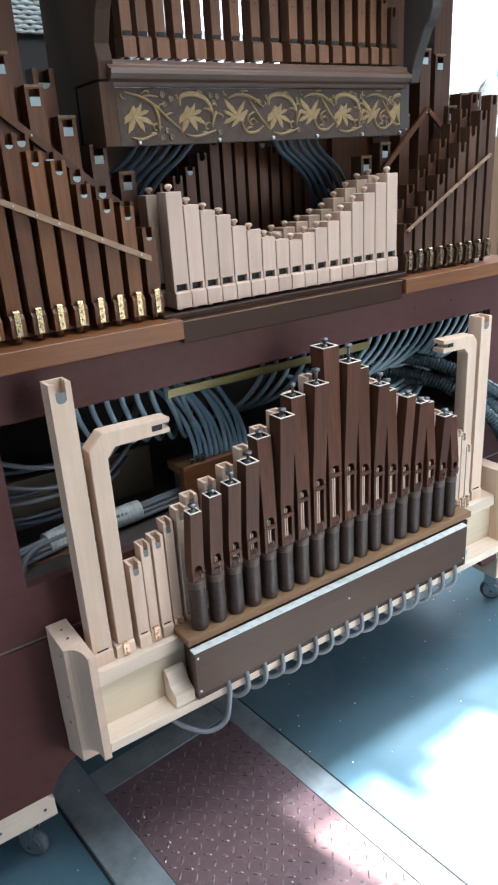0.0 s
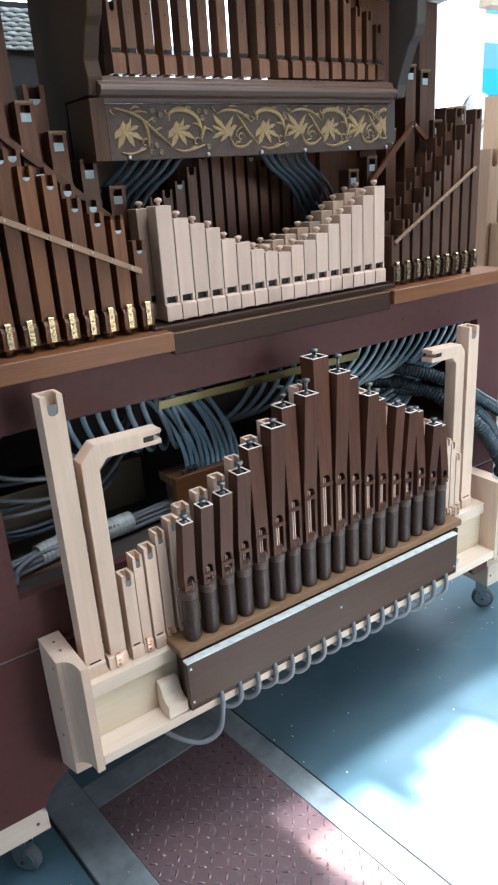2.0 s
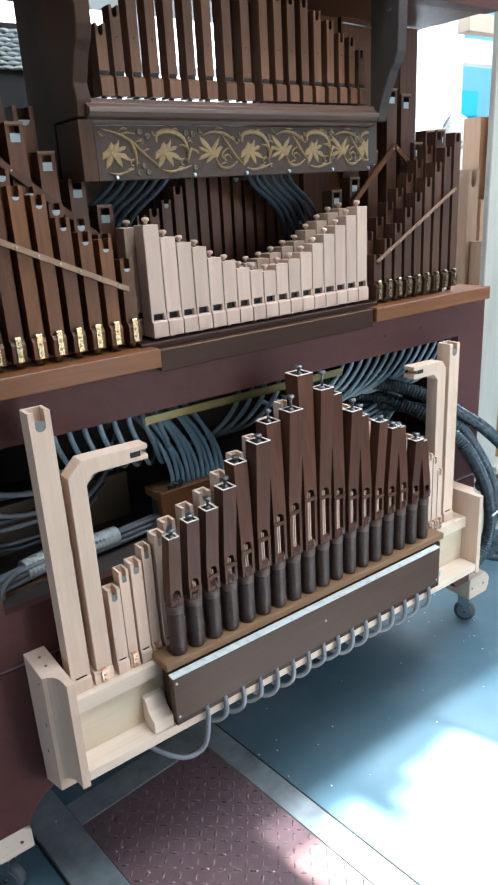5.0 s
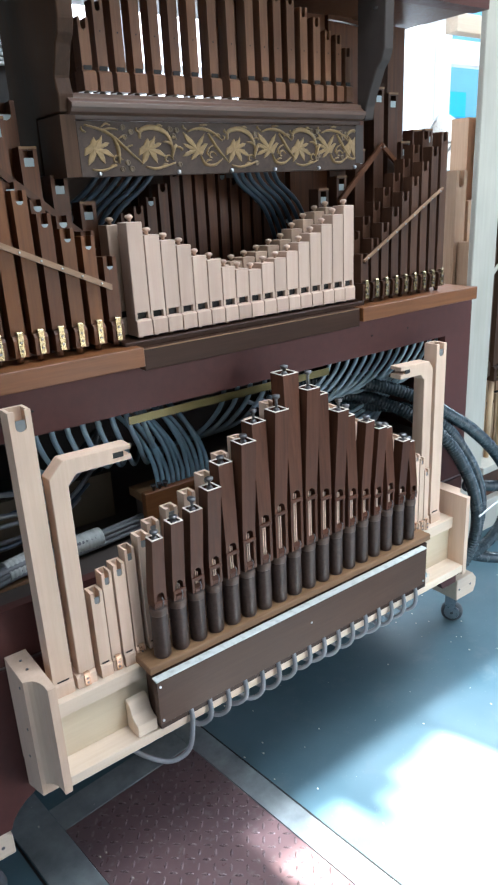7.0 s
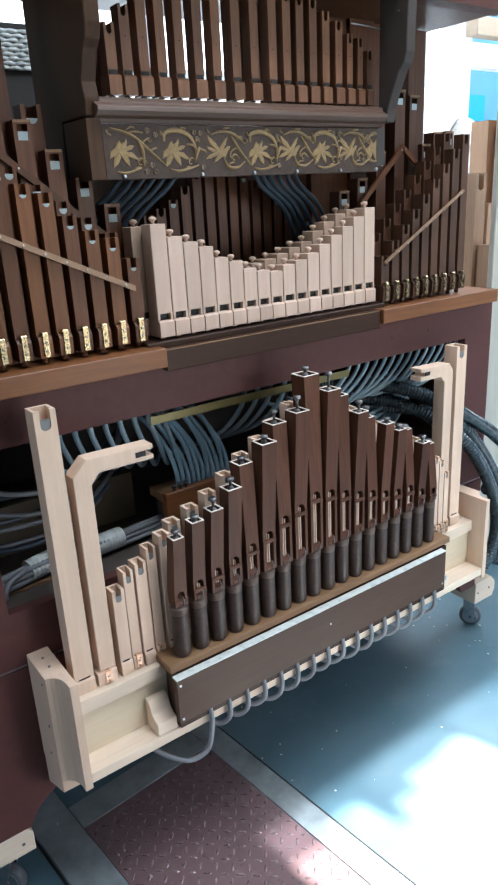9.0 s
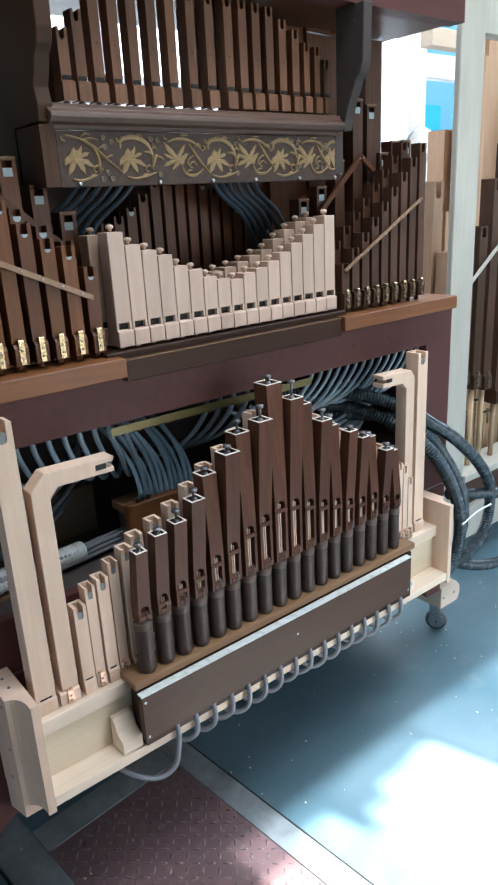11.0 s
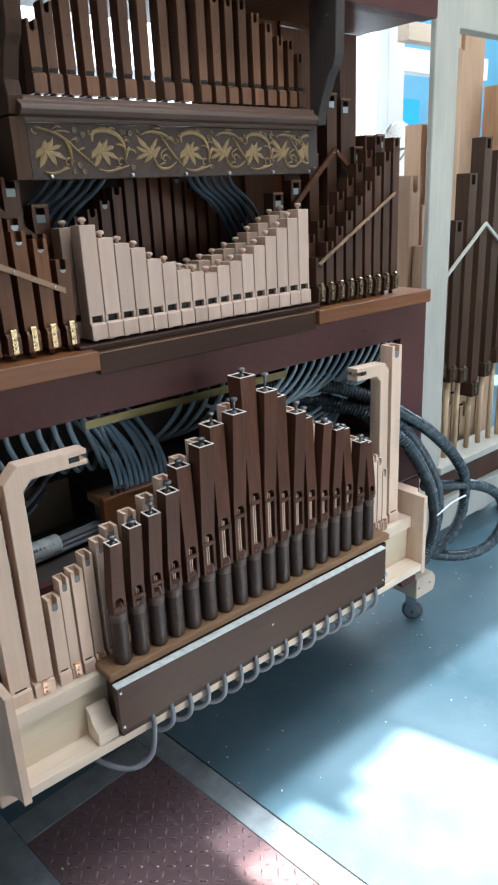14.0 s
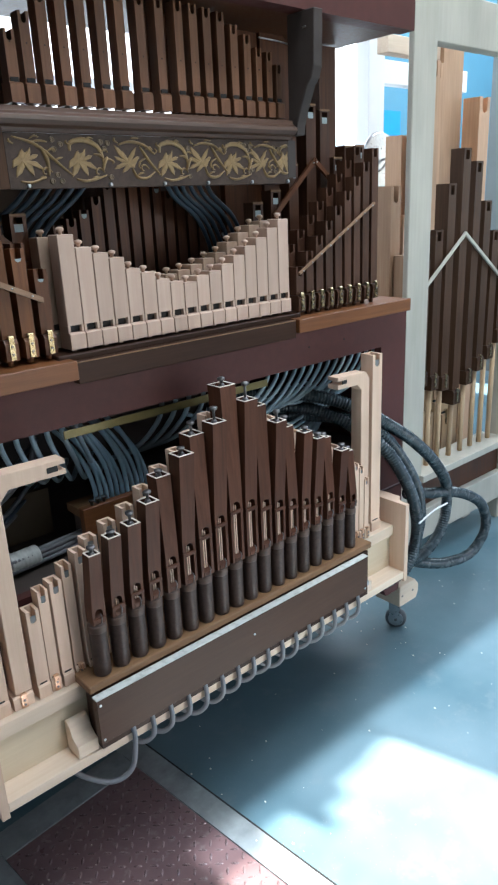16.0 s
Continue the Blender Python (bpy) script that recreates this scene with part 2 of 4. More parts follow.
def add_prism(bm, pts, axis, a0, a1):
    """A polygon in the plane across an axis (the other two coordinates in x, y, z order), drawn out along it."""
    def at(p, a):
        q = list(p)
        q.insert("xyz".index(axis), a)
        return bm.verts.new(q)
    lo, hi = [at(p, a0) for p in pts], [at(p, a1) for p in pts]
    n = len(pts)
    bm.faces.new(lo)
    bm.faces.new(hi[::-1])
    for i in range(n):
        bm.faces.new((lo[i], lo[(i + 1) % n], hi[(i + 1) % n], hi[i]))
    bmesh.ops.recalc_face_normals(bm, faces=bm.faces[:])
    return bm


def prism(pts, axis, a0, a1, b=0.0):
    bm = add_prism(bmesh.new(), pts, axis, a0, a1)
    if b:
        bmesh.ops.bevel(bm, geom=bm.edges[:], offset=b, segments=1, affect="EDGES", profile=0.5)
    return bm


def add_lathe(bm, profile, n=16, cx=0.0, cy=0.0, axis="z"):
    """Rings of (radius, height) about an axis."""
    rings = []
    for r, h in profile:
        ring = []
        for i in range(n):
            a = 2 * math.pi * i / n
            u, v = r * math.cos(a), r * math.sin(a)
            ring.append(bm.verts.new({"z": (cx + u, cy + v, h), "y": (cx + u, h, cy + v), "x": (h, cx + u, cy + v)}[axis]))
        rings.append(ring)
    for lo, hi in zip(rings, rings[1:]):
        for i in range(n):
            f = bm.faces.new((lo[i], lo[(i + 1) % n], hi[(i + 1) % n], hi[i]))
            f.smooth = True
    bm.faces.new(rings[0][::-1])
    bm.faces.new(rings[-1])
    bmesh.ops.recalc_face_normals(bm, faces=bm.faces[:])
    return bm


def lathe(profile, n=16, cx=0.0, cy=0.0, axis="z"):
    return add_lathe(bmesh.new(), profile, n, cx, cy, axis)


def spline(pts, steps=8):
    """Points along a smooth line through pts."""
    p = [Vector(q) for q in pts]
    p = [2 * p[0] - p[1]] + p + [2 * p[-1] - p[-2]]
    out = []
    for i in range(1, len(p) - 2):
        for k in range(steps):
            t = k / steps
            a, b, c, d = p[i - 1], p[i], p[i + 1], p[i + 2]
            out.append(0.5 * (2 * b + (c - a) * t + (2 * a - 5 * b + 4 * c - d) * t * t + (3 * b - a - 3 * c + d) * t ** 3))
    out.append(p[-2])
    return out


def add_tube(bm, line, radius, n=8, flat=1.0):
    """A tube along a line; radius may be a function of the index."""
    rings = []
    up = Vector((0.13, 0.21, 1))
    for i, q in enumerate(line):
        d = (line[min(i + 1, len(line) - 1)] - line[max(i - 1, 0)]).normalized()
        s = d.cross(up)
        if s.length < 0.05:
            s = d.cross(Vector((1, 0, 0)))
        s.normalize()
        u = s.cross(d)
        up = u
        r = radius(i) if callable(radius) else radius
        rings.append([bm.verts.new(q + s * (r * math.cos(2 * math.pi * k / n)) + u * (r * flat * math.sin(2 * math.pi * k / n))) for k in range(n)])
    for lo, hi in zip(rings, rings[1:]):
        for k in range(n):
            f = bm.faces.new((lo[k], lo[(k + 1) % n], hi[(k + 1) % n], hi[k]))
            f.smooth = True
    bm.faces.new(rings[0][::-1])
    bm.faces.new(rings[-1])
    return bm


def tube(pts, radius, n=8, steps=8):
    return add_tube(bmesh.new(), spline(pts, steps), radius, n)


def corrugated(pts, r, pitch=0.0095):
    """A ribbed hose: rings swell and shrink along the line."""
    coarse = spline(pts, 24)
    dist = [0.0]
    for a, b in zip(coarse, coarse[1:]):
        dist.append(dist[-1] + (b - a).length)
    n = max(8, int(dist[-1] / pitch * 4))
    line, j = [], 0
    for i in range(n + 1):
        s = dist[-1] * i / n
        while j < len(dist) - 2 and dist[j + 1] < s:
            j += 1
        line.append(coarse[j].lerp(coarse[j + 1], (s - dist[j]) / max(1e-9, dist[j + 1] - dist[j])))
    shape = (1.0, 1.0, 0.86, 0.86)
    return add_tube(bmesh.new(), line, lambda i: r * shape[i % 4], 12)


def thing(name, loc, label, category, group="", kind=""):
    ob = new(name)
    ob.location = loc
    ob.empty_display_size = 0.02
    return tagged(ob, label, category, group, kind)


def part(name, bm, material, parent=None, label=""):
    me = bpy.data.meshes.new(name)
    bm.to_mesh(me)
    bm.free()
    me.materials.append(material)
    ob = new(name, me)
    ob.parent = parent
    if label:
        ob["label"] = label
    return ob


def whole(name, bm, material, label, category, group="", kind=""):
    return tagged(part(name, bm, material), label, category, group, kind)


# ---- the hall ----
def turned(x, y):
    """The floor plates lie about five degrees askew to the organ."""
    a = radians(5.4)
    return x * math.cos(a) - y * math.sin(a), x * math.sin(a) + y * math.cos(a)


whole("floor", box(-6, 8, -6, 8, -0.2, 0.0), FLOOR, "worn blue-grey painted steel floor", "floor", kind="structure")
wall = bmesh.new()
for a in ((3.66, 3.72, 1.3, 2.6), (3.95, 4.07, 0, 4.0), (5.6, 6.0, 0, 4.0), (0.9, 3.95, 0, 1.3), (0.9, 3.95, 2.6, 4.0)):
    add_box(wall, a[0], a[1], 3.2, 3.35, a[2], a[3])
whole("wall_north", wall, WALL, "white painted wall with a bright window opening", "wall", kind="structure")
whole("wall_panel", box(4.071, 5.598, 3.215, 3.35, 0, 4.0), BLUEW, "blue painted stretch of wall", "wall", kind="structure")
whole("wall_panel", box(-4.0, 0.899, 3.2, 3.35, 0, 4.0), HALLW, "dull grey stretch of hall wall", "wall", kind="structure")
win = thing("window_1", (0, 0, 0), "bright daylit window with pale frame", "window", kind="structure")
part("pane", box(0.9, 3.66, 3.30, 3.305, 1.3, 2.6), DAY, win, "glaring white daylight pane")
part("pane", box(3.72, 3.95, 3.30, 3.305, 1.3, 2.6), DAY, win, "glaring white daylight pane")
for x in (1.75, 2.72):
    part("mullion", box(x, x + 0.05, 3.24, 3.29, 1.3, 2.6), WALL, win)
part("transom", box(0.9, 3.66, 3.24, 3.288, 2.05, 2.09), WALL, win)
# Unseen wall; its opening is made for the added fill lamp.
west = bmesh.new()
for y0, y1, z0, z1 in ((-2.4, -0.9, 0, 4), (1.1, 3.35, 0, 4), (-0.9, 1.1, 0, 0.9), (-0.9, 1.1, 2.5, 4)):
    add_box(west, -4.15, -4.0, y0, y1, z0, z1)
whole("wall_west", west, HALLW, "unseen grey hall wall with an opening added for the fill lamp", "wall", kind="structure")
east = bmesh.new()
for y0, y1, z0, z1 in ((-2.4, -0.7, 0, 4), (1.5, 3.35, 0, 4), (-0.7, 1.5, 0, 0.9), (-0.7, 1.5, 2.5, 4)):
    add_box(east, 5.5, 5.65, y0, y1, z0, z1)
whole("wall_east", east, HALLW, "dull grey hall wall with a window opening", "wall", kind="structure")
# Unseen wall whose openings are sized to shape the sun on the floor.
south = bmesh.new()
for x0, x1, z0, z1 in ((-4.0, 1.30, 0, 4), (4.4, 5.5, 0, 4), (1.30, 1.64, 2.84, 4), (1.64, 4.4, 3.03, 4), (2.306, 4.4, 0, 1.0)):
    add_box(south, x0, x1, -2.45, -2.3, z0, z1)
whole("wall_south", south, HALLW, "unseen grey hall wall cut open to shape the sun patch", "wall", kind="structure")
ceil = bmesh.new()
for x0, x1, y0, y1 in ((-4, -1.0, -2.3, 3.2), (2.6, 5.5, -2.3, 0.8), (2.6, 3.8, 0.8, 2.4), (5.4, 5.5, 0.8, 2.4), (2.6, 5.5, 2.4, 3.2), (-1.0, 0.15, -2.3, 3.2), (0.15, 2.6, -2.3, -0.65), (0.15, 2.6, 0.85, 3.2)):
    add_box(ceil, x0, x1, y0, y1, 4.0, 4.12)
whole("ceiling", ceil, CEIL, "grey hall ceiling with a skylight opening", "ceiling", kind="structure")

# Unseen opaque panes added to stop the sun entering through the ceiling.
skl = thing("skylight", (0, 0, 4.0), "unseen glowing panes that keep the sun out of the ceiling openings", "skylight", kind="structure")
part("pane", box(0.15, 2.6, -0.65, 0.85, 0.04, 0.07), PANE, skl)
part("pane", box(3.8, 5.4, 0.8, 2.4, 0.04, 0.07), PANE, skl)

# Unseen panes added to step and dim the sun patch's edge.
glazing = thing("added_panes", (0, -2.37, 0), "unseen sun-dimming panes added to shape the floor's light patch", "window", kind="structure")
part("post", box(2.296, 2.304, -0.004, 0.004, 0.0, 3.03), HALLW, glazing)
part("pane", box(1.30, 1.64, -0.005, 0.005, 0.0, 2.84, b=0), SUN_DIM, glazing)
part("pane", box(2.304, 4.4, -0.005, 0.005, 1.0, 3.03, b=0), SUN_DIM, glazing)
for x0, x1, z0 in ((1.64, 1.80, 2.865), (1.80, 1.905, 2.90), (1.905, 1.95, 2.80), (1.95, 2.05, 2.84), (2.05, 2.20, 2.875), (2.20, 2.295, 2.885)):
    part("pane", box(x0, x1, -0.005, 0.005, z0, 3.03, b=0), SUN_DIM, glazing)


def slab(name, x0, x1, y0, y1, z0, z1, m, label, category, b=0.0008):
    """A piece of the askew floor."""
    bm = box(x0, x1, y0, y1, z0, z1, b=b)
    for v in bm.verts:
        v.co.x, v.co.y = turned(v.co.x, v.co.y)
    return whole(name, bm, m, label, category, kind="structure")


# in the askew frame: x' = x cos + y sin
slab("floor_strip", 0.336, 0.434, -2.0, 1.50, 0.0, 0.005, STRIPM, "worn grey steel strip beside the red plate", "floor strip")
slab("floor_strip", 0.832, 0.900, -2.0, 1.50, 0.0, 0.005, STRIPM, "worn grey steel strip beside the red plate", "floor strip")
slab("floor_strip", 0.436, 0.830, 1.276, 1.36, 0.0, 0.004, STRIPM, "worn grey steel strip behind the red plate", "floor strip")
slab("floor_seam", 0.327, 0.333, -2.0, 1.50, 0.0, 0.0012, BLACK, "dark open seam in the floor", "seam", b=0)
slab("floor_seam", 0.903, 0.907, -2.0, 1.50, 0.0, 0.0012, BLACK, "dark ragged seam in the floor", "seam", b=0)
plate = slab("floor_plate", 0.436, 0.830, -2.0, 1.274, 0.0, 0.004, PLATE, "worn red-painted steel checker plate", "floor plate")
lugs = bmesh.new()
for i in range(15):
    for j in range(44):
        cx, cy = 0.452 + i * 0.0262, 0.03 + j * 0.0282
        if cx > 0.82 or cy > 1.262:
            continue
        ang = radians(45 if (i + j) % 2 else -45)
        ring = []
        for k in range(8):
            t = 2 * math.pi * k / 8
            u, v = 0.0112 * math.cos(t), 0.0034 * math.sin(t)
            ring.append((cx + u * math.cos(ang) - v * math.sin(ang), cy + u * math.sin(ang) + v * math.cos(ang)))
        lo = [lugs.verts.new((*turned(*p), 0.004)) for p in ring]
        hi = [lugs.verts.new((*turned(cx + (p[0] - cx) * 0.55, cy + (p[1] - cy) * 0.55), 0.0053)) for p in ring]
        lugs.faces.new(hi)
        for k in range(8):
            lugs.faces.new((lo[k], lo[(k + 1) % 8], hi[(k + 1) % 8], hi[k]))
tagged(part("tread_lugs", lugs, LUG, plate), kind="stuff")

# ---- red organ case ----
case = thing("organ_case", (0.8, 1.4, 0.0), "oxblood-red painted wooden organ case on casters", "organ case")
OC = Vector((-0.8, -1.4, 0.0))


def cpart(name, bm, m, label="", parent=None):
    for v in bm.verts:
        v.co += OC
    return part(name, bm, m, parent or case, label)


arch = [(-0.30, 0.205), (0.172, 0.205), (0.180, 0.225), (0.195, 0.245), (0.215, 0.262), (0.240, 0.275), (0.29, 0.283), (1.51, 0.283), (1.56, 0.275), (1.59, 0.262), (1.61, 0.245), (1.625, 0.225), (1.635, 0.205), (1.703, 0.205),
        (1.703, 0.594), (-0.30, 0.594)]
cpart("lower_panel", prism(arch, "y", 1.20, 1.225), RED)
cpart("middle_panel", box(-0.30, 1.703, 1.2, 1.225, 0.604, 0.725), RED)
cpart("groove", box(-0.30, 1.70, 1.203, 1.222, 0.5965, 0.6015), JOINT, "worn pale joint between the panels")
cpart("stile", box(-0.30, 0.205, 1.2, 1.225, 0.725, 1.063), RED)
cpart("stile", box(1.585, 1.703, 1.2, 1.225, 0.725, 1.063), RED)
cpart("lintel", box(-0.30, 1.703, 1.2, 1.225, 1.063, 1.165), RED)
cpart("side_panel", box(1.68, 1.703, 1.226, 1.9, 0.205, 1.165), RED)
cpart("side_panel", box(-0.30, -0.277, 1.226, 1.9, 0.205, 1.165), RED)
cpart("floor_board", box(-0.27, 1.675, 1.228, 1.9, 0.70, 0.72), INSIDE)
# Back panel runs down unseen to block light coming under the case.
cpart("back_panel", box(-0.30, 1.703, 1.9, 1.92, 0.03, 1.165), INSIDE)
cpart("deck", box(-0.30, 1.703, 1.226, 1.9, 1.15, 1.166), INSIDE)
cpart("under_rail", box(-0.27, 1.675, 1.23, 1.25, 1.075, 1.148), OAK)
cpart("upper_back", box(-0.30, 1.703, 1.64, 1.66, 1.167, 1.56), INSIDE)
cpart("top_beam", box(-0.30, 1.703, 1.2, 1.25, 1.895, 2.06), RED)
cpart("top_board", box(-0.30, 1.703, 1.251, 1.62, 1.90, 1.93), BROWN)
for x in (0.262, 0.33, 0.36, 1.28, 1.42):
    cpart("screw_head", lathe([(0.0022, 1.1985), (0.0022, 1.2)], 8, x, 1.112, "y"), BLACK)

# caster blocks and casters
def caster(x, y, flip):
    t = thing("caster", (x, y, 0), "small swivel caster under a bare wooden block", "caster", "casters under the organ case")
    part("block", prism([(-0.10, 0.135), (0.055, 0.135), (0.055, 0.185), (0.035, 0.204), (-0.10, 0.204)] if not flip else [(-0.055, 0.125), (0.040, 0.125), (0.052, 0.150), (0.052, 0.178), (0.030, 0.204), (-0.055, 0.204)], "y", -0.055, 0.05, 0.002), PALEX, t, "bare pale wooden block with screws")
    for sx in (-0.07, 0.03):
        part("screw", lathe([(0.004, -0.0565), (0.004, -0.055)], 8, sx if not flip else sx * 0.6, 0.165, "y"), BOLT, t)
    fork = bmesh.new()
    for s in (-1, 1):
        add_prism(fork, [(-0.026, 0.118), (0.026, 0.118), (0.022, 0.04), (0.012, 0.03), (0.0, 0.036)], "x", s * 0.016 - 0.0015, s * 0.016 + 0.0015)
    add_box(fork, -0.032, 0.032, -0.032, 0.032, 0.119, 0.124)
    part("fork", fork, STEEL, t, "pressed steel fork")
    w = part("wheel", lathe([(0.014, -0.011), (0.034, -0.012), (0.0375, -0.007), (0.0375, 0.007), (0.034, 0.012), (0.014, 0.011)], 28, 0.0, 0.0375, "x"), RUBBER, t, "grey rubber tyred wheel")
    part("hub", lathe([(0.027, -0.0132), (0.027, 0.0132)], 20, 0.0, 0.0375, "x"), STEEL, w)
    part("axle", lathe([(0.005, -0.02), (0.005, 0.02)], 10, 0.0, 0.0375, "x"), BOLT, w)
    t.rotation_euler.z = radians(38 if not flip else 34)
    return t


def unrotate(t):
    """The block stays square to the case while the fork swivels."""
    for c in t.children:
        if c.name.startswith(("block", "screw")):
            c.rotation_euler.z = -t.rotation_euler.z


unrotate(caster(0.118, 1.26, False))
unrotate(caster(1.768, 1.255, True))
unrotate(caster(1.62, 1.80, True))

# ---- ledges and pipe chests on the case ----
def ledge(x0, x1, top):
    t = thing("pipe_ledge", ((x0 + x1) / 2, 1.24, 1.1655), "varnished brown wooden ledge under brass-clipped pipes", "pipe ledge", "side ledges")
    h, e = (x1 - x0) / 2, top - 1.1655
    part("front_board", box(-h, h, -0.090, -0.072, 0.0, e, b=0.0015), LEDGE, t)
    part("top_board", box(-h, h, -0.0715, 0.09, 0.0, e - 0.0005, b=0.0008), LEDGE, t)


ledge(-0.30, 0.582, 1.204)
ledge(1.196, 1.655, 1.200)
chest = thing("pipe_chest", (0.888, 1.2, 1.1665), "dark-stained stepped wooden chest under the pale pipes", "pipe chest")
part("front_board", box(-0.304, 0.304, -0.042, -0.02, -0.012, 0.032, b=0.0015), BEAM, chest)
# Pale strip paints the specular line along the board's top front edge.
part("edge", box(-0.3035, 0.3035, -0.0428, -0.0402, 0.0302, 0.0326, b=0.0006), OAK, chest, "pale strip standing in for the front edge's highlight")
part("top_board", box(-0.33, 0.345, -0.018, 0.12, 0.0, 0.044, b=0.002), BEAM, chest)


# ---- pipes ----
def hollow(bm, w, d, z0, z1, notch=0.0, wall=0.005, cap=False, half=0.24):
    """A square wooden tube from z0 to z1, open at the top, with a slot cut down its front wall; the slot may be closed by a bar."""
    h = w / 2
    half = min(half, 0.5 - wall / w - 0.01)
    deep = max(notch * 1.25, 0.012)
    add_box(bm, -h, h, 0.0, d, z0, z1 - deep)
    add_box(bm, -h, -h + wall, 0, d, z1 - deep, z1)
    add_box(bm, h - wall, h, 0, d, z1 - deep, z1)
    add_box(bm, -h + wall, h - wall, d - wall, d, z1 - deep, z1)
    if notch:
        add_box(bm, -h + wall, -half * w, 0, wall, z1 - deep, z1)
        add_box(bm, half * w, h - wall, 0, wall, z1 - deep, z1)
        add_box(bm, -half * w, half * w, 0, wall, z1 - deep, z1 - notch)
        r = half * w
        for s in () if cap else (-1, 1):
            add_prism(bm, [(s * r, z1 - notch), (s * r, z1 - notch + r)] + [(s * r * math.cos(a), z1 - notch + r - r * math.sin(a)) for a in (0.4, 0.8, 1.2)] + [(0, z1 - notch)], "y", 0.0002, wall)
        if cap:
            add_box(bm, -half * w, half * w, 0, wall, z1 - 0.006, z1)
    else:
        add_box(bm, -h + wall, h - wall, 0, wall, z1 - deep, z1)
    bmesh.ops.remove_doubles(bm, verts=bm.verts[:], dist=1e-5)
    return bm


def clip_on(t, w, z0, z1, m, wide=0.15):
    """A folded metal clip with two screws over the front of a pipe's foot."""
    c = bmesh.new()
    add_prism(c, [(-0.0035, z0), (-0.0035, z1), (-0.0015, z1 + 0.002), (0.006, z1 + 0.002), (0.006, z1), (-0.001, z1 - 0.001), (-0.001, z0)], "x", -w * wide, w * wide)
    ob = part("clip", c, m, t, "bright metal clip with screws")
    for k in (0.25, 0.6):
        part("screw", lathe([(0.0022, -0.0052), (0.0026, -0.0035)], 8, 0.0, z0 + (z1 - z0) * k, "y"), BOLT, ob)


def clipped_pipe(x, y, base, top, w, d, m, notch=0.03, group="", slide=True):
    """A stained square pipe on a block foot with a metal clip."""
    t = thing("organ_pipe", (x, y, base), "brown-stained square wooden organ pipe with brass clip", "organ pipe", group)
    h = top - base
    part("body", hollow(bmesh.new(), w, d, 0.052, h, notch, cap=False), m, t)
    part("foot_block", prism([(-0.006, 0.012), (-0.008, 0.044), (-0.003, 0.051), (d, 0.051), (d, 0.012)], "x", -w * 0.48, w * 0.48), m, t)
    part("foot", lathe([(w * 0.22, 0.0), (w * 0.26, 0.012)], 10, 0, d * 0.35), m, t)
    clip_on(t, w, 0.014, 0.057, BRASS, 0.19)
    for c in t.children:
        if c.name.startswith("clip"):
            c.location.y = -0.0065
    if slide:
        part("tuning_slide", box(-w * 0.23, w * 0.23, 0.0005, 0.0025, h - notch - 0.006, h - notch + 0.006), ZINC, t, "small zinc tuning slide")
    return t


def plain_pipe(x, y, base, top, w, d, m, notch=0.03, group="", label="brown-stained square wooden organ pipe", slide=True, cap=False):
    t = thing("organ_pipe", (x, y, base), label, "organ pipe", group)
    h = top - base
    part("body", hollow(bmesh.new(), w, d, 0.0, h, notch, cap=cap, half=0.28), m, t)
    if slide and notch:
        part("tuning_slide", box(-w * 0.27, w * 0.27, 0.0005, 0.0025, h - notch - 0.002, h - notch + (0.015 if cap else 0.010)), ZINC, t, "small zinc tuning slide")
    if cap:
        part("rim", box(-w / 2, w / 2, -0.0012, 0.0045, h - 0.0035, h + 0.001), OAK, t, "worn pale top edge")
    return t


rnd = random.Random(4)
# left front row, rising away from the middle
for k in range(13):
    x = 0.551 - 0.0392 * k
    top = 1.378 + 0.0282 * k + (0.012 if k % 3 == 1 else 0.0)
    clipped_pipe(x, 1.196, 1.205, min(top, 1.74), 0.0265, 0.03, WARM if k % 3 else BROWN, 0.024, "left front pipes")
# left second row
for k in range(9):
    plain_pipe(0.535 - 0.0455 * k, 1.245, 1.205, 1.425 + 0.031 * k, 0.027, 0.03, BROWN, 0.022, "left second pipes")
# left third row with square windows
for k in range(6):
    plain_pipe(0.568 - 0.0535 * k, 1.298, 1.166, 1.478 + 0.0505 * k, 0.034, 0.036, BROWN, 0.034, "left back pipes", cap=True)
plain_pipe(0.445, 1.342, 1.166, 1.662, 0.04, 0.04, BROWN, 0.034, "left back pipes")
plain_pipe(0.382, 1.342, 1.166, 1.90, 0.05, 0.04, BROWN, 0.0, "left back pipes")
plain_pipe(0.32, 1.342, 1.166, 1.88, 0.05, 0.04, WARM, 0.0, "left back pipes")
# right front row, rising towards the case's end
for k in range(9):
    clipped_pipe(1.247 + 0.0368 * k, 1.196, 1.200, 1.322 + 0.0352 * k, 0.0262, 0.03, BROWND, 0.024, "right front pipes", slide=False)
for k in range(8):
    plain_pipe(1.262 + 0.0368 * k, 1.24, 1.200, 1.375 + 0.0335 * k, 0.027, 0.03, BROWND, 0.022, "right second pipes", slide=False)
for k, (x, top) in enumerate(((1.205, 1.480), (1.268, 1.508), (1.334, 1.57), (1.402, 1.715), (1.455, 1.704), (1.506, 1.588), (1.552, 1.618), (1.6, 1.62))):
    plain_pipe(x, 1.298, 1.166, top, 0.036 if k in (3, 4) else 0.034, 0.036, BROWND, 0.034, "right back pipes", cap=True)

# slanting battens that tie the pipes
def batten(pts, depth, height, m, label, studs=0):
    """A thin strip between two ends in one upright plane, with small pins."""
    (x0, z0), (x1, z1) = pts
    t = thing("batten", ((x0 + x1) / 2, depth, (z0 + z1) / 2), label, "batten", "pipe battens")
    hx, hz = (x1 - x0) / 2, (z1 - z0) / 2
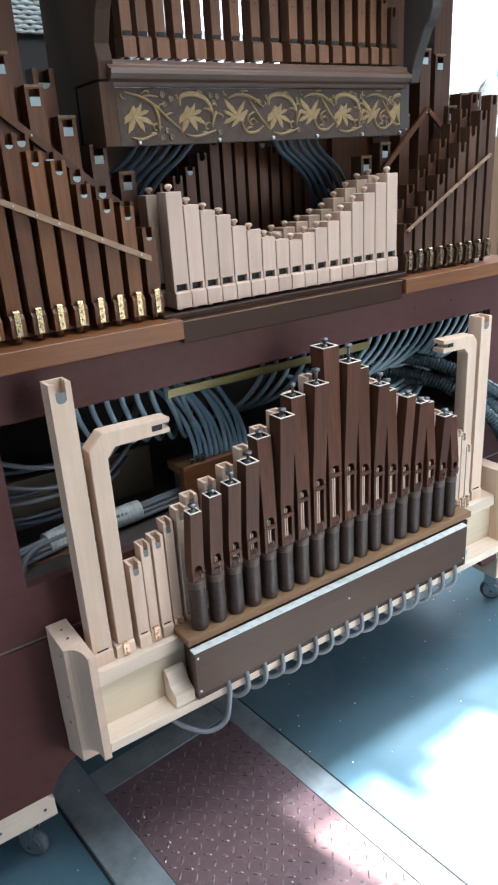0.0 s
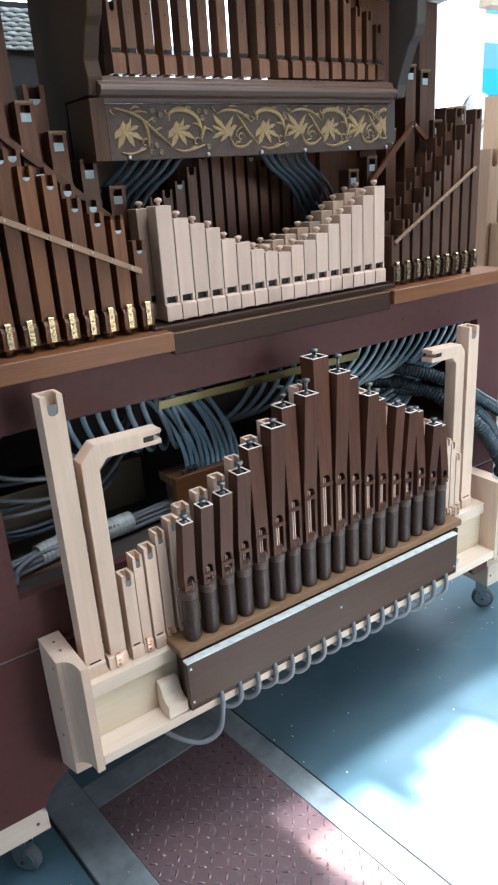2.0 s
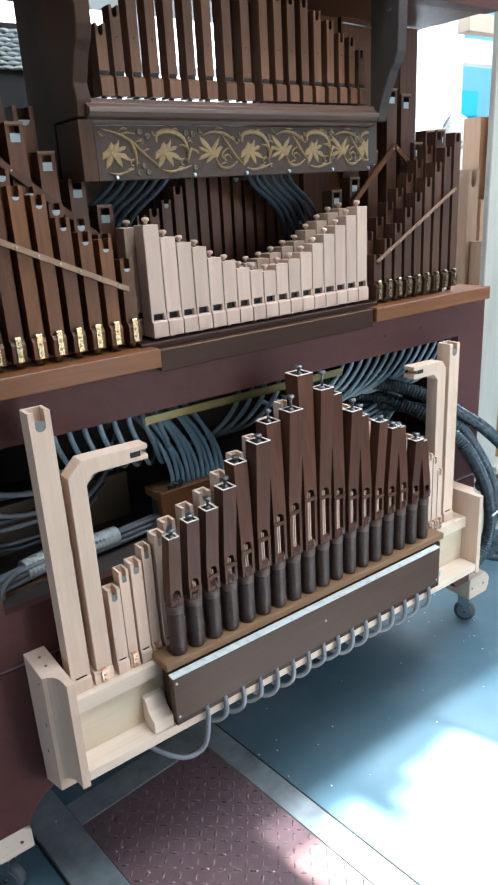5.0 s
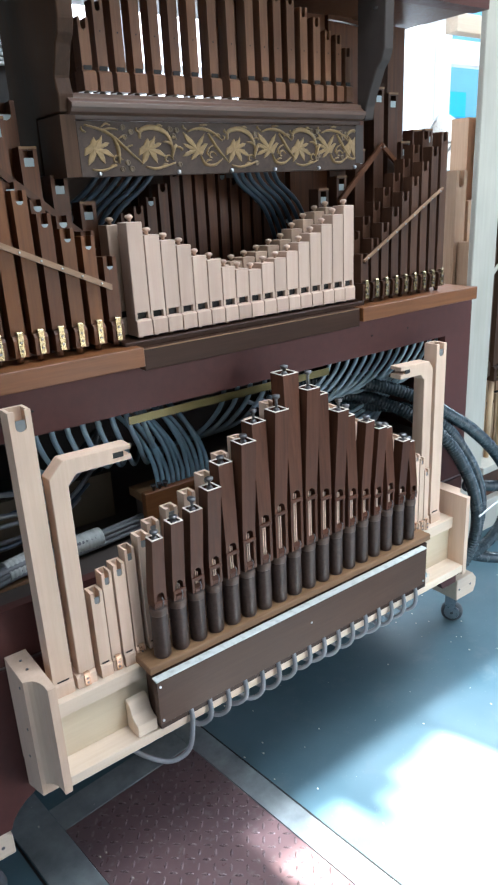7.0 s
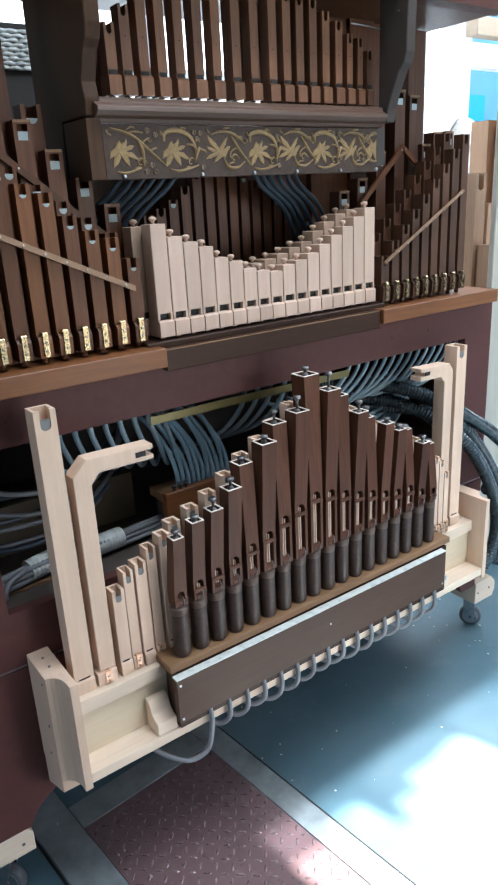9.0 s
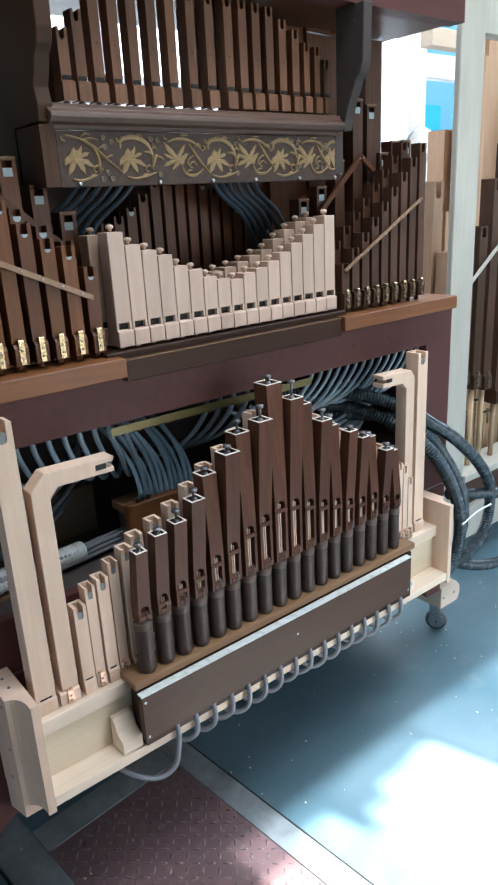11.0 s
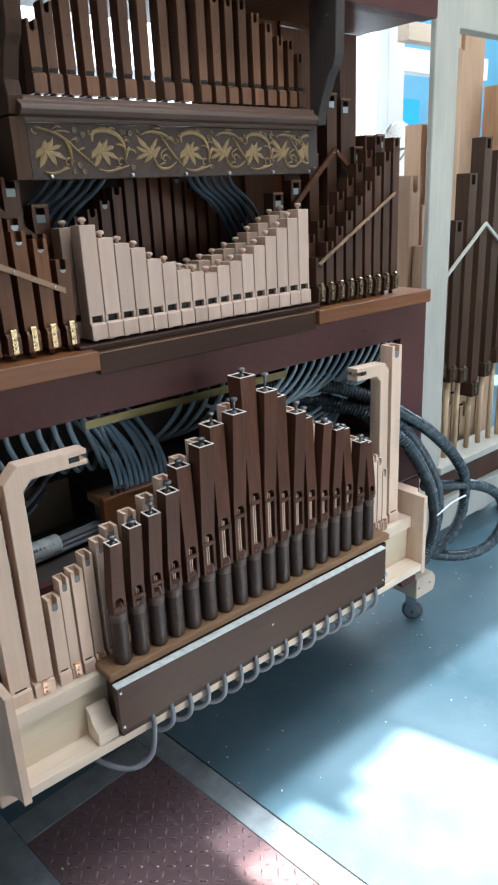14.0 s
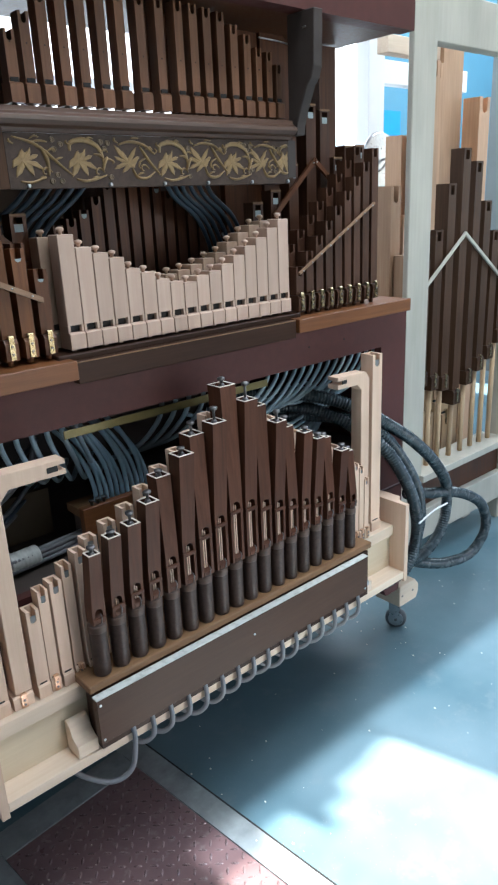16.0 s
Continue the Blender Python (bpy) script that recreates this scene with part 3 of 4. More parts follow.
    part("strip", prism([(-hx, -hz - height / 2), (hx, hz - height / 2), (hx, hz + height / 2), (-hx, -hz + height / 2)], "y", -0.004, 0.004), m, t)
    for k in range(studs):
        f = -0.92 + 1.84 * k / max(1, studs - 1)
        part("pin", lathe([(0.0016, -0.0065), (0.0022, -0.004)], 8, hx * f, hz * f, "y"), STEEL, t)
    return t


batten(((0.02, 1.566), (0.546, 1.322)), 1.189, 0.011, TAN, "thin varnished batten with bright pins across pipes", 14)
batten(((1.237, 1.306), (1.53, 1.466)), 1.189, 0.0055, TAN, "thin brown batten pinned across the pipes", 9)
batten(((0.20, 1.70), (0.572, 1.395)), 1.290, 0.016, BROWN, "brown slanting batten across the back pipes", 3)
batten(((1.25, 1.443), (1.404, 1.578)), 1.290, 0.016, BROWN, "brown slanting batten across the back pipes", 2)
batten(((1.404, 1.578), (1.52, 1.49)), 1.288, 0.014, BROWN, "brown slanting batten across the back pipes", 2)


# pale stopped pipes with turned knobs
def knob_pipe(x, y, base, top, w, d, group, shade=WHITEP):
    t = thing("stopped_pipe", (x, y, base), "pale primed wooden organ pipe with a turned stopper knob", "organ pipe", group)
    h = top - base
    body = bmesh.new()
    add_box(body, -w / 2, w / 2, 0.0, d, 0.053, h, b=0.0009)
    add_box(body, -w / 2, -w / 2 + 0.005, 0.0, d, 0.0395, 0.053)
    add_box(body, w / 2 - 0.005, w / 2, 0.0, d, 0.0395, 0.053)
    add_box(body, -w / 2 + 0.005, w / 2 - 0.005, 0.012, d, 0.0395, 0.053)
    part("body", body, shade, t)
    part("mouth", box(-w / 2 + 0.005, w / 2 - 0.005, 0.0095, 0.0118, 0.0395, 0.053), BLACK, t, "dark open mouth slot")
    part("foot_cap", prism([(-0.0055, 0.006), (-0.0055, 0.036), (-0.001, 0.0392), (d, 0.0392), (d, 0.006)], "x", -w / 2, w / 2, 0.0006), shade, t)
    part("foot", lathe([(0.006, 0.0), (0.006, 0.006)], 10, 0, d / 2), shade, t)
    part("knob", lathe([(0.0035, h - 0.002), (0.0035, h + 0.005), (0.0075, h + 0.0075), (0.0082, h + 0.0105), (0.006, h + 0.0135), (0.002, h + 0.0145)], 12, 0, d / 2), shade, t, "turned mushroom knob")
    return t


WX = [0.6125 + 0.0363 * k for k in range(17)]
for x, top in zip(WX, (1.437, 1.411, 1.398, 1.386, 1.361, 1.350, 1.332, 1.324, 1.319, 1.330, 1.337, 1.349, 1.366, 1.384, 1.401, 1.421, 1.440)):
    knob_pipe(x, 1.198, 1.2105, top, 0.0343, 0.038, "front pale pipes")
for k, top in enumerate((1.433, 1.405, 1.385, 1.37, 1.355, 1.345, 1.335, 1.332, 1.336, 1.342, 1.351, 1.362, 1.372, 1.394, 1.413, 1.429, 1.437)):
    knob_pipe(0.594 + 0.0365 * k, 1.245, 1.2105, top, 0.0335, 0.038, "rear pale pipes", TANLIME)

# brown pipes standing deep inside, behind the pale ones
for k, top in enumerate((1.33, 1.36, 1.39, 1.42, 1.45, 1.463, 1.480, 1.508, 1.54, 1.57, 1.59, 1.56, 1.53, 1.516, 1.497, 1.473, 1.455, 1.437, 1.417, 1.40, 1.38)):
    plain_pipe(0.574 + 0.0337 * k, 1.41, 1.166, top, 0.024, 0.03, BROWN, 0.018, "inner brown pipes", slide=(k % 3 == 0))
for k in range(14):
    plain_pipe(0.56 + 0.052 * k, 1.52, 1.166, 1.50 + 0.08 * math.sin(k * 1.7), 0.032, 0.04, DARK, 0.0, "inner dark pipes", "dark square wooden organ pipe deep in the case")

# ---- upper console ----
console = thing("console", (0.9, 1.3, 1.52), "dark wooden console with carved gilt leaf frieze", "organ console")


def opart(name, bm, m, label="", parent=None):
    for v in bm.verts:
        v.co -= Vector((0.9, 1.3, 1.52))
    return part(name, bm, m, parent or console, label)


cheek = [(1.47, 1.53), (1.35, 1.53), (1.345, 1.63), (1.235, 1.632), (1.231, 1.66), (1.220, 1.69), (1.208, 1.715), (1.198, 1.738), (1.184, 1.752), (1.176, 1.775), (1.173, 1.895), (1.47, 1.895)]
opart("cheek", prism([(p[0] + 0.02 if p[0] < 1.23 else p[0], p[1]) for p in cheek], "x", 0.505, 0.535, 0.002), DARK)
right_cheek = [(1.262, 1.632)] + cheek[3:-1] + [(1.262, 1.895)]
opart("cheek", prism(right_cheek, "x", 1.285, 1.315, 0.002), GREYB, "dark curved side cheek")
for x0, x1, y, top in ((1.06, 1.12, 1.42, 1.90), (1.122, 1.20, 1.44, 1.90), (1.202, 1.265, 1.42, 1.90), (1.267, 1.36, 1.45, 1.90), (1.362, 1.45, 1.44, 1.90), (1.452, 1.56, 1.46, 1.90)):
    opart("rear_board", box(x0, x1, y, y + 0.02, 1.167, top), BROWN)
opart("rear_board", box(0.965, 1.058, 1.43, 1.45, 1.715, 1.90), BROWN)
# Added dark board, only there to hide the bright gap beside the left cheek.
opart("rear_board", box(0.57, 0.665, 1.47, 1.49, 1.66, 1.90), DARK)
opart("side_wall", box(0.505, 0.534, 1.352, 1.468, 1.167, 1.528), DARK)
opart("rear_post", box(1.60, 1.668, 1.45, 1.50, 1.167, 1.895), BROWN)
opart("side_board", box(0.505, 0.534, 1.236, 1.34, 1.522, 1.628), DARK)
opart("side_board", box(1.258, 1.285, 1.25, 1.34, 1.522, 1.628), DARK)
frieze = opart("frieze", box(0.5345, 1.2575, 1.238, 1.256, 1.521, 1.619, b=0.0015), PANELM, "dark relief panel with gilt leaves")
mould = [(1.256, 1.62), (1.242, 1.62), (1.236, 1.628), (1.224, 1.632), (1.217, 1.640), (1.217, 1.647), (1.224, 1.650), (1.232, 1.656), (1.234, 1.664), (1.34, 1.664), (1.34, 1.62)]
opart("moulding", prism(mould, "x", 0.522, 1.27, 0.0005), MOULD)
opart("back_shelf", box(0.536, 1.284, 1.257, 1.34, 1.53, 1.545), DARK)
opart("corner_bracket", prism([(1.24, 1.535), (1.24, 1.62), (1.30, 1.62), (1.27, 1.56)], "x", 1.2585, 1.2845), GREYB)


def relief(name, bm, label=""):
    return opart(name, bm, GOLD, label, frieze)


FX0, FX1, FZ = 0.5345, 1.2575, 1.570
U = 0.000476
LEAF_A = ((-50, 6), (-32, 22), (-24, 50), (-13, 74), (-7, 44), (8, 60), (27, 95), (22, 58), (12, 28), (36, 44), (63, 45), (42, 22), (8, 6), (40, 0), (66, -22), (93, -58), (56, -44), (14, -16), (28, -52), (32, -95), (9, -64), (-12, -20), (-24, -62), (-55, -104), (-48, -58), (-36, -16), (-60, -34))
LEAF_B = ((24, -50), (32, -24), (48, -2), (66, 20), (44, 18), (12, -10), (34, 30), (45, 60), (53, 93), (26, 60), (6, 18), (-4, -2), (-20, 40), (-44, 74), (-74, 104), (-66, 62), (-46, 24), (-20, -6), (-50, 12), (-79, 22), (-58, -2), (-24, -22), (-56, -38), (-85, -68), (-48, -58), (-12, -36), (-28, -62), (-36, -90), (-10, -66), (6, -44))


def spot(u, v):
    """From the drawing's units (u along the panel from its end, v up from its middle) to the panel's face."""
    return min(max(FX0 + 0.004 + u * U, FX0 + 0.004), FX1 - 0.004), min(max(FZ + v * 0.000311, 1.526), 1.6145)


def leaf(u, v, outline):
    bm = bmesh.new()
    ax, az = (-20, 2) if outline is LEAF_A else (-4, -22)
    pts = []
    for p in outline:
        r = math.hypot(p[0] - ax, p[1] - az)
        f = 0.87 + 0.55 * max(0.0, 1.0 - r / 85.0)
        pts.append(spot(u + ax + (p[0] - ax) * f, v + az + (p[1] - az) * f))
    cx, cz = spot(u + (-20 if outline is LEAF_A else -4), v + (2 if outline is LEAF_A else -22))
    ring = [bm.verts.new((p[0], 1.2376, p[1])) for p in pts]
    rim = [bm.verts.new((cx + (p[0] - cx) * 0.94, 1.2362, cz + (p[1] - cz) * 0.94)) for p in pts]
    mid = bm.verts.new((cx, 1.2342, cz))
    n = len(ring)
    for i in range(n):
        bm.faces.new((ring[i], ring[(i + 1) % n], rim[(i + 1) % n], rim[i]))
        bm.faces.new((rim[i], rim[(i + 1) % n], mid))
    relief("leaf", bm, "gilt five-lobed vine leaf")


def stem(u, v, pts, r, name="stem"):
    line = spline([(lambda q: (q[0], 1.2377, q[1]))(spot(u + p[0], v + p[1])) for p in pts], 6)
    relief(name, add_tube(bmesh.new(), line, lambda i: 1.75 * r * (0.4 + 0.6 * math.sin(math.pi * (i + 1) / (len(line) + 1))), 6, 0.5))


for u, v, kind in ((75, -3, "a"), (315, -5, "a"), (540, 15, "b"), (755, -8, "a"), (940, 18, "b"), (1135, -8, "a"), (1312, 15, "b"), (1484, 0, "a")):
    leaf(u, v, LEAF_A if kind == "a" else LEAF_B)
    if u < 1450:
        for pts in ([(20, 126), (40, 144), (60, 138)], [(90, 60), (112, 74), (126, 60)], [(-46, 98), (-64, 112), (-62, 128)], [(40, -104), (56, -88), (74, -86)]):
            stem(u, v, pts, 0.0022, "tendril")
        stem(u, v, [(104, -60), (84, -36), (66, -44), (66, -66), (78, -70)], 0.0022, "tendril")
    if u == 75:
        stem(u, v, [(-50, 138), (20, 110), (70, 70), (130, -5), (190, -75)], 0.0034)
        stem(u, v, [(68, 70), (85, 10), (88, -80)], 0.0038)
        stem(u, v, [(-35, -110), (10, -118), (75, -90)], 0.0030)
        stem(u, v, [(20, 112), (60, 118), (95, 112)], 0.0022, "tendril")
        stem(u, v, [(120, 10), (140, 20), (155, 25)], 0.0022, "tendril")
    elif kind == "a" and u < 1400:
        stem(u, v, [(-50, 65), (-46, 110), (-10, 130), (30, 128), (75, 98), (98, 45), (104, -10)], 0.0034)
        stem(u, v, [(122, 30), (108, 0), (96, -52)], 0.0046)
        stem(u, v, [(58, 48), (85, 42), (104, 18)], 0.0026, "tendril")
        stem(u, v, [(108, 8), (128, 18), (150, 4), (146, -8)], 0.0022, "tendril")
        stem(u, v, [(-32, -98), (10, -112), (60, -100), (112, -78)], 0.0032)
    elif kind == "b":
        stem(u, v, [(-45, 86), (0, 104), (50, 100), (92, 78), (138, 32)], 0.0034)
        stem(u, v, [(62, 78), (84, 30), (110, -20), (162, -98)], 0.0032)
        stem(u, v, [(18, -58), (40, -112), (90, -118), (134, -80)], 0.0032)
        stem(u, v, [(96, 10), (62, -14), (52, -44), (62, -58)], 0.0024, "tendril")
        stem(u, v, [(138, 34), (150, 52), (140, 66)], 0.0020, "tendril")
    else:
        stem(u, v, [(-40, 60), (-30, 100), (0, 118), (40, 112)], 0.0032)
        stem(u, v, [(-38, -70), (0, -82), (40, -76)], 0.0030)
for u, v in ((190, 122), (225, 97), (195, 68), (200, -78), (175, -115), (217, -115), (410, 115), (443, 110), (425, 75), (448, -95), (860, 90), (865, -95), (1205, 115), (1240, 110), (1222, 78), (1255, -52), (1235, -78), (1400, 105), (1435, 95), (1415, 65), (1410, -70)):
    x, z = spot(u, v)
    opart("berry", lathe([(0.0056, 1.2379), (0.0050, 1.2350), (0.0036, 1.2350), (0.0030, 1.2372), (0.0020, 1.2372), (0.0012, 1.2358)], 12, x, z, "y"), BERRY, "", frieze)
for u in (70, 440, 720, 970, 1248, 1498):
    opart("stud", lathe([(0.0042, 1.2375), (0.004, 1.2335), (0.0018, 1.2318)], 10, spot(u, 0)[0], 1.5265, "y"), STEEL, "small bright stud", frieze)

# pipes on top of the console
UX = (0.598, 0.631, 0.668, 0.708, 0.750, 0.795, 0.840, 0.890, 0.938, 0.988, 1.028, 1.066, 1.105, 1.144, 1.184, 1.2195, 1.2535, 1.285)
UT = (1.80, 1.832, 1.87, 1.885, 1.89, 1.893, 1.893, 1.893, 1.893, 1.893, 1.893, 1.89, 1.887, 1.866, 1.85, 1.826, 1.82, 1.795)


def blown_pipe(x, y, base, top, w, d, group):
    t = thing("organ_pipe", (x, y, base), "brown-stained square organ pipe with block foot and mouth", "organ pipe", group)
    h = top - base
    part("body", hollow(bmesh.new(), w * 0.8, d, 0.055, h, 0.02, wall=0.0035), CONSOLE_LIT, t)
    part("mouth", box(-w * 0.3, w * 0.3, -0.0012, 0.001, 0.0475, 0.056), BLACK, t, "dark mouth slot")
    part("foot_block", prism([(-0.007, 0.012), (-0.007, 0.044), (-0.001, 0.048), (d, 0.048), (d, 0.012)], "x", -w * 0.5, w * 0.5), CONSOLE_LIT, t)
    part("neck", box(-w * 0.38, w * 0.38, 0.002, d, 0.048, 0.056), CONSOLE_LIT, t)
    part("foot", lathe([(w * 0.2, 0.0), (w * 0.2, 0.012)], 10, 0, d / 2), DARK, t)
    part("peg_hole", lathe([(0.0015, -0.0006), (0.0015, 0.0008)], 8, 0.0, 0.115, "y"), BLACK, t)
    return t


for x, top in zip(UX, UT):
    blown_pipe(x, 1.292, 1.664, top, 0.0268 if x < 1.2 else 0.0225, 0.030, "console pipes")
whole("wire_stay", tube([(1.20, 1.27, 1.842), (1.25, 1.262, 1.838), (1.283, 1.258, 1.834)], 0.0018, 6), STEEL, "thin bright wire stay beside the console pipes", "wire")

bolt = thing("wing_bolt", (1.30, 1.205, 1.862), "bright steel wing bolt on the console cheek", "bolt")
part("stud", lathe([(0.006, 0.0), (0.006, 0.012), (0.004, 0.013), (0.004, 0.026)], 12, 0, 0, "z"), STEEL, bolt)
part("washer", lathe([(0.0165, -0.004), (0.0165, 0.0), (0.006, 0.001)], 20, 0, 0, "z"), STEEL, bolt)
part("wing", prism([(0.004, 0.006), (0.034, 0.002), (0.042, 0.008), (0.034, 0.014), (0.004, 0.016)], "y", -0.002, 0.002, 0.0005), STEEL, bolt)

# tubes hanging under the console
for side, xs in ((-1, (0.60, 0.625, 0.65, 0.675, 0.70, 0.725)), (1, (0.93, 0.95, 0.97, 0.995, 1.02, 1.045))):
    for k, x in enumerate(xs):
        dx = -0.10 if side < 0 else 0.17
        whole("air_tube", tube([(x, 1.30, 1.53), (x + dx * 0.2, 1.32, 1.50), (x + dx * 0.7, 1.35, 1.45), (x + dx, 1.37, 1.38), (x + dx * 1.1, 1.38, 1.30)], 0.0055, 8), TUBED, "dark blue rubber air tube under the console", "tube", "console tubes")

# ---- lower pipe rack hung on the case front ----
rack = thing("pipe_rack", (0.89, 1.12, 0.38), "pale new wooden rack bracketed to the case front", "rack")


def rpart(name, bm, m, label="", parent=None):
    for v in bm.verts:
        v.co -= Vector((0.89, 1.12, 0.38))
    return part(name, bm, m, parent or rack, label)


def bracket(x0, x1, sign):
    """A thick upright whose outer face is hollowed towards the front, leaving a narrow front edge."""
    a, b = (x0, x1) if sign > 0 else (x1, x0)
    cove = [(a + sign * u, y) for u, y in ((0.0, 1.096), (0.008, 1.094), (0.016, 1.089), (0.022, 1.081), (0.026, 1.071), (0.028, 1.058), (0.028, 1.042))]
    bm = add_prism(bmesh.new(), [(a, 1.198)] + cove + [(b, 1.042), (b, 1.198)], "z", 0.376, 0.626)
    add_prism(bm, [(1.198, 0.300), (1.198, 0.3755), (1.10, 0.3755), (1.10, 0.345)], "x", x0 + 0.001, x1 - 0.001)
    rpart("bracket", bm, PALE, "thick pale bracket with a hollowed outer face")


bracket(0.224, 0.268, 1)
bracket(1.512, 1.556, -1)
for y, z in ((1.12, 0.60), (1.12, 0.50), (1.14, 0.42)):
    rpart("screw", lathe([(0.003, 0.2225), (0.003, 0.224)], 8, y, z, "x"), BOLT)
for y in (1.13, 1.165):
    rpart("screw", lathe([(0.003, 0.626), (0.003, 0.6272)], 8, 0.246, y), BOLT)
rpart("lower_board", box(0.2685, 1.5115, 1.043, 1.198, 0.386, 0.409, b=0.0012), PALEX)
rpart("back_board", box(0.2685, 1.5115, 1.098, 1.115, 0.4095, 0.517), PINE)
rpart("pipe_bar", box(0.2685, 1.5115, 1.085, 1.198, 0.5175, 0.551, b=0.0015), PALEX)
blockp = [(1.047, 0.4095), (1.096, 0.4095), (1.096, 0.480), (1.085, 0.478), (1.076, 0.468), (1.070, 0.452), (1.058, 0.443), (1.047, 0.440)]
rpart("stop_block", prism(blockp, "x", 0.424, 0.470, 0.001), PALEX)
rpart("stop_block", prism(blockp, "x", 1.325, 1.365, 0.001), PALEX)

# dark chest with its facing board
low = thing("lower_chest", (0.89, 1.07, 0.41), "dark-stained wooden wind chest with facing board", "wind chest")


def lpart(name, bm, m, label="", parent=None):
    for v in bm.verts:
        v.co -= Vector((0.89, 1.07, 0.41))
    return part(name, bm, m, parent or low, label)


lpart("facing_board", box(0.464, 1.312, 1.020, 1.036, 0.438, 0.545, b=0.001), FACE)
# Pale strip paints the reflection on the facing board's top surface.
lpart("edge_strip", box(0.464, 1.312, 1.0195, 1.037, 0.5455, 0.5485), TAPE, "pale blue-grey strip standing in for the top edge's reflection")
lpart("body", box(0.474, 1.335, 1.038, 1.084, 0.4105, 0.548), BEAM)
lpart("top_board", box(0.462, 1.352, 1.039, 1.125, 0.5515, 0.569, b=0.002), OAK)
for x, z in ((0.472, 0.532), (0.472, 0.448), (0.89, 0.50), (1.302, 0.45)):
    lpart("screw", lathe([(0.0026, 1.0185), (0.003, 1.0200)], 8, x, z, "y"), STEEL)
for k in range(17):
    lpart("tuning_screw", lathe([(0.0028, 0.5695), (0.0028, 0.618), (0.0045, 0.619), (0.0045, 0.628), (0.002, 0.629)], 8, 0.533 + 0.0459 * k, 1.094), STEEL)
lpart("small_latch", box(1.3125, 1.322, 1.022, 1.036, 0.452, 0.466, b=0.001), STEEL)


def add_flared(bm, w0, w1, x1, y0, y1, z0, z1, wall, deep):
    """A square tube that widens and leans from (0, y0, z0) to (x1, y1, z1), open at the top down to a floor."""
    def ring(w, y, z):
        h, x = w / 2, x1 * (z - z0) / (z1 - z0)
        return [bm.verts.new((x + px, y + py, z)) for px, py in ((-h, -h), (h, -h), (h, h), (-h, h))]
    f = 1 - deep / (z1 - z0)
    rings = [ring(w0, y0, z0), ring(w1, y1, z1), ring(w1 - 2 * wall, y1, z1), ring(w0 + (w1 - w0) * f - 2 * wall, y0 + (y1 - y0) * f, z1 - deep)]
    for lo, hi in zip(rings, rings[1:]):
        for k in range(4):
            bm.faces.new((lo[k], lo[(k + 1) % 4], hi[(k + 1) % 4], hi[k]))
    bm.faces.new(rings[0][::-1])
    bm.faces.new(rings[-1])


def capped_pipe(x, y, base, top, arch, w, wide, slip, lean, r, stem):
    """A flared resonator over an arched mouth, with a lever, pale reed strips, a stopper bolt and a round boot."""
    t = thing("capped_pipe", (x, y, base), "dark-stained flared pipe with arched mouth and round foot cap", "organ pipe", "capped pipes")
    h, m = top - base, arch - base
    cap = 0.126
    hw, wall = w / 2, 0.0036
    body = bmesh.new()
    # jambs and back of the mouth
    jw = w * 0.19
    add_box(body, -hw, -hw + jw, -hw, hw, cap - 0.004, m + 0.001)
    add_box(body, hw - jw, hw, -hw, hw, cap - 0.004, m + 0.001)
    add_box(body, -hw + jw, hw - jw, hw * 0.4, hw, cap - 0.004, m + 0.001)
    q = hw - jw
    for s in (-1, 1):
        pts = [(s * q, m + 0.001), (s * q, m - q)] + [(s * q * math.cos(a), m - q + q * math.sin(a)) for a in (0.35, 0.75, 1.15, math.pi / 2)] + [(0, m + 0.001)]
        add_prism(body, pts, "y", -hw, 0.0)
    add_flared(body, w, wide, slip, 0.0, lean, m + 0.001, h, wall, 0.013)
    bmesh.ops.remove_doubles(body, verts=body.verts[:], dist=1e-5)
    part("body", body, CAPWOOD, t)
    rim = bmesh.new()
    g = wide / 2
    for a in ((-g, g, -g, -g + wall), (-g, g, g - wall, g), (-g, -g + wall, -g + wall, g - wall), (g - wall, g, -g + wall, g - wall)):
        add_box(rim, a[0] + slip, a[1] + slip, a[2] + lean, a[3] + lean, h + 0.0002, h + 0.0014)
    part("rim", rim, RIMW, t, "bare pale end grain rim")
    part("lever", box(-hw * 1.08, hw * 0.95, -hw - 0.003, -hw + 0.003, m - 0.028, m - 0.020, b=0.0006), CAPWOOD, t, "small wooden lever across the mouth")
    if m - 0.03 > cap + 0.006:
        part("reed", box(-q * 0.30, -q * 0.05, -hw * 0.6, -hw * 0.45, cap + 0.002, m - 0.008), PALE, t, "pale reed strip inside the mouth")
        part("reed", box(q * 0.22, q * 0.44, -hw * 0.6, -hw * 0.45, cap + 0.002, m - 0.012), PALE, t, "pale reed strip inside the mouth")
    part("cap", lathe([(r * 0.9, 0.0), (r * 0.985, 0.004), (r, 0.05), (r * 0.985, 0.098), (r * 1.02, 0.104), (r * 1.02, 0.114), (r * 0.96, 0.120), (r * 0.75, 0.125), (r * 0.4, 0.1262)], 20), CAPM, t, "dark brown leathered foot cap with collar")
    part("collar", lathe([(r * 1.005, 0.102), (r * 1.055, 0.104), (r * 1.06, 0.113), (r * 1.02, 0.118), (r * 0.95, 0.119)], 20), COLLAR, t, "worn brown collar round the cap")
    part("wedge", prism([(-hw - 0.001, cap - 0.003), (-hw - 0.001, cap + 0.006), (0.0, cap + 0.022), (0.0, cap - 0.003)], "x", -w * 0.3, w * 0.3), CAPWOOD, t)
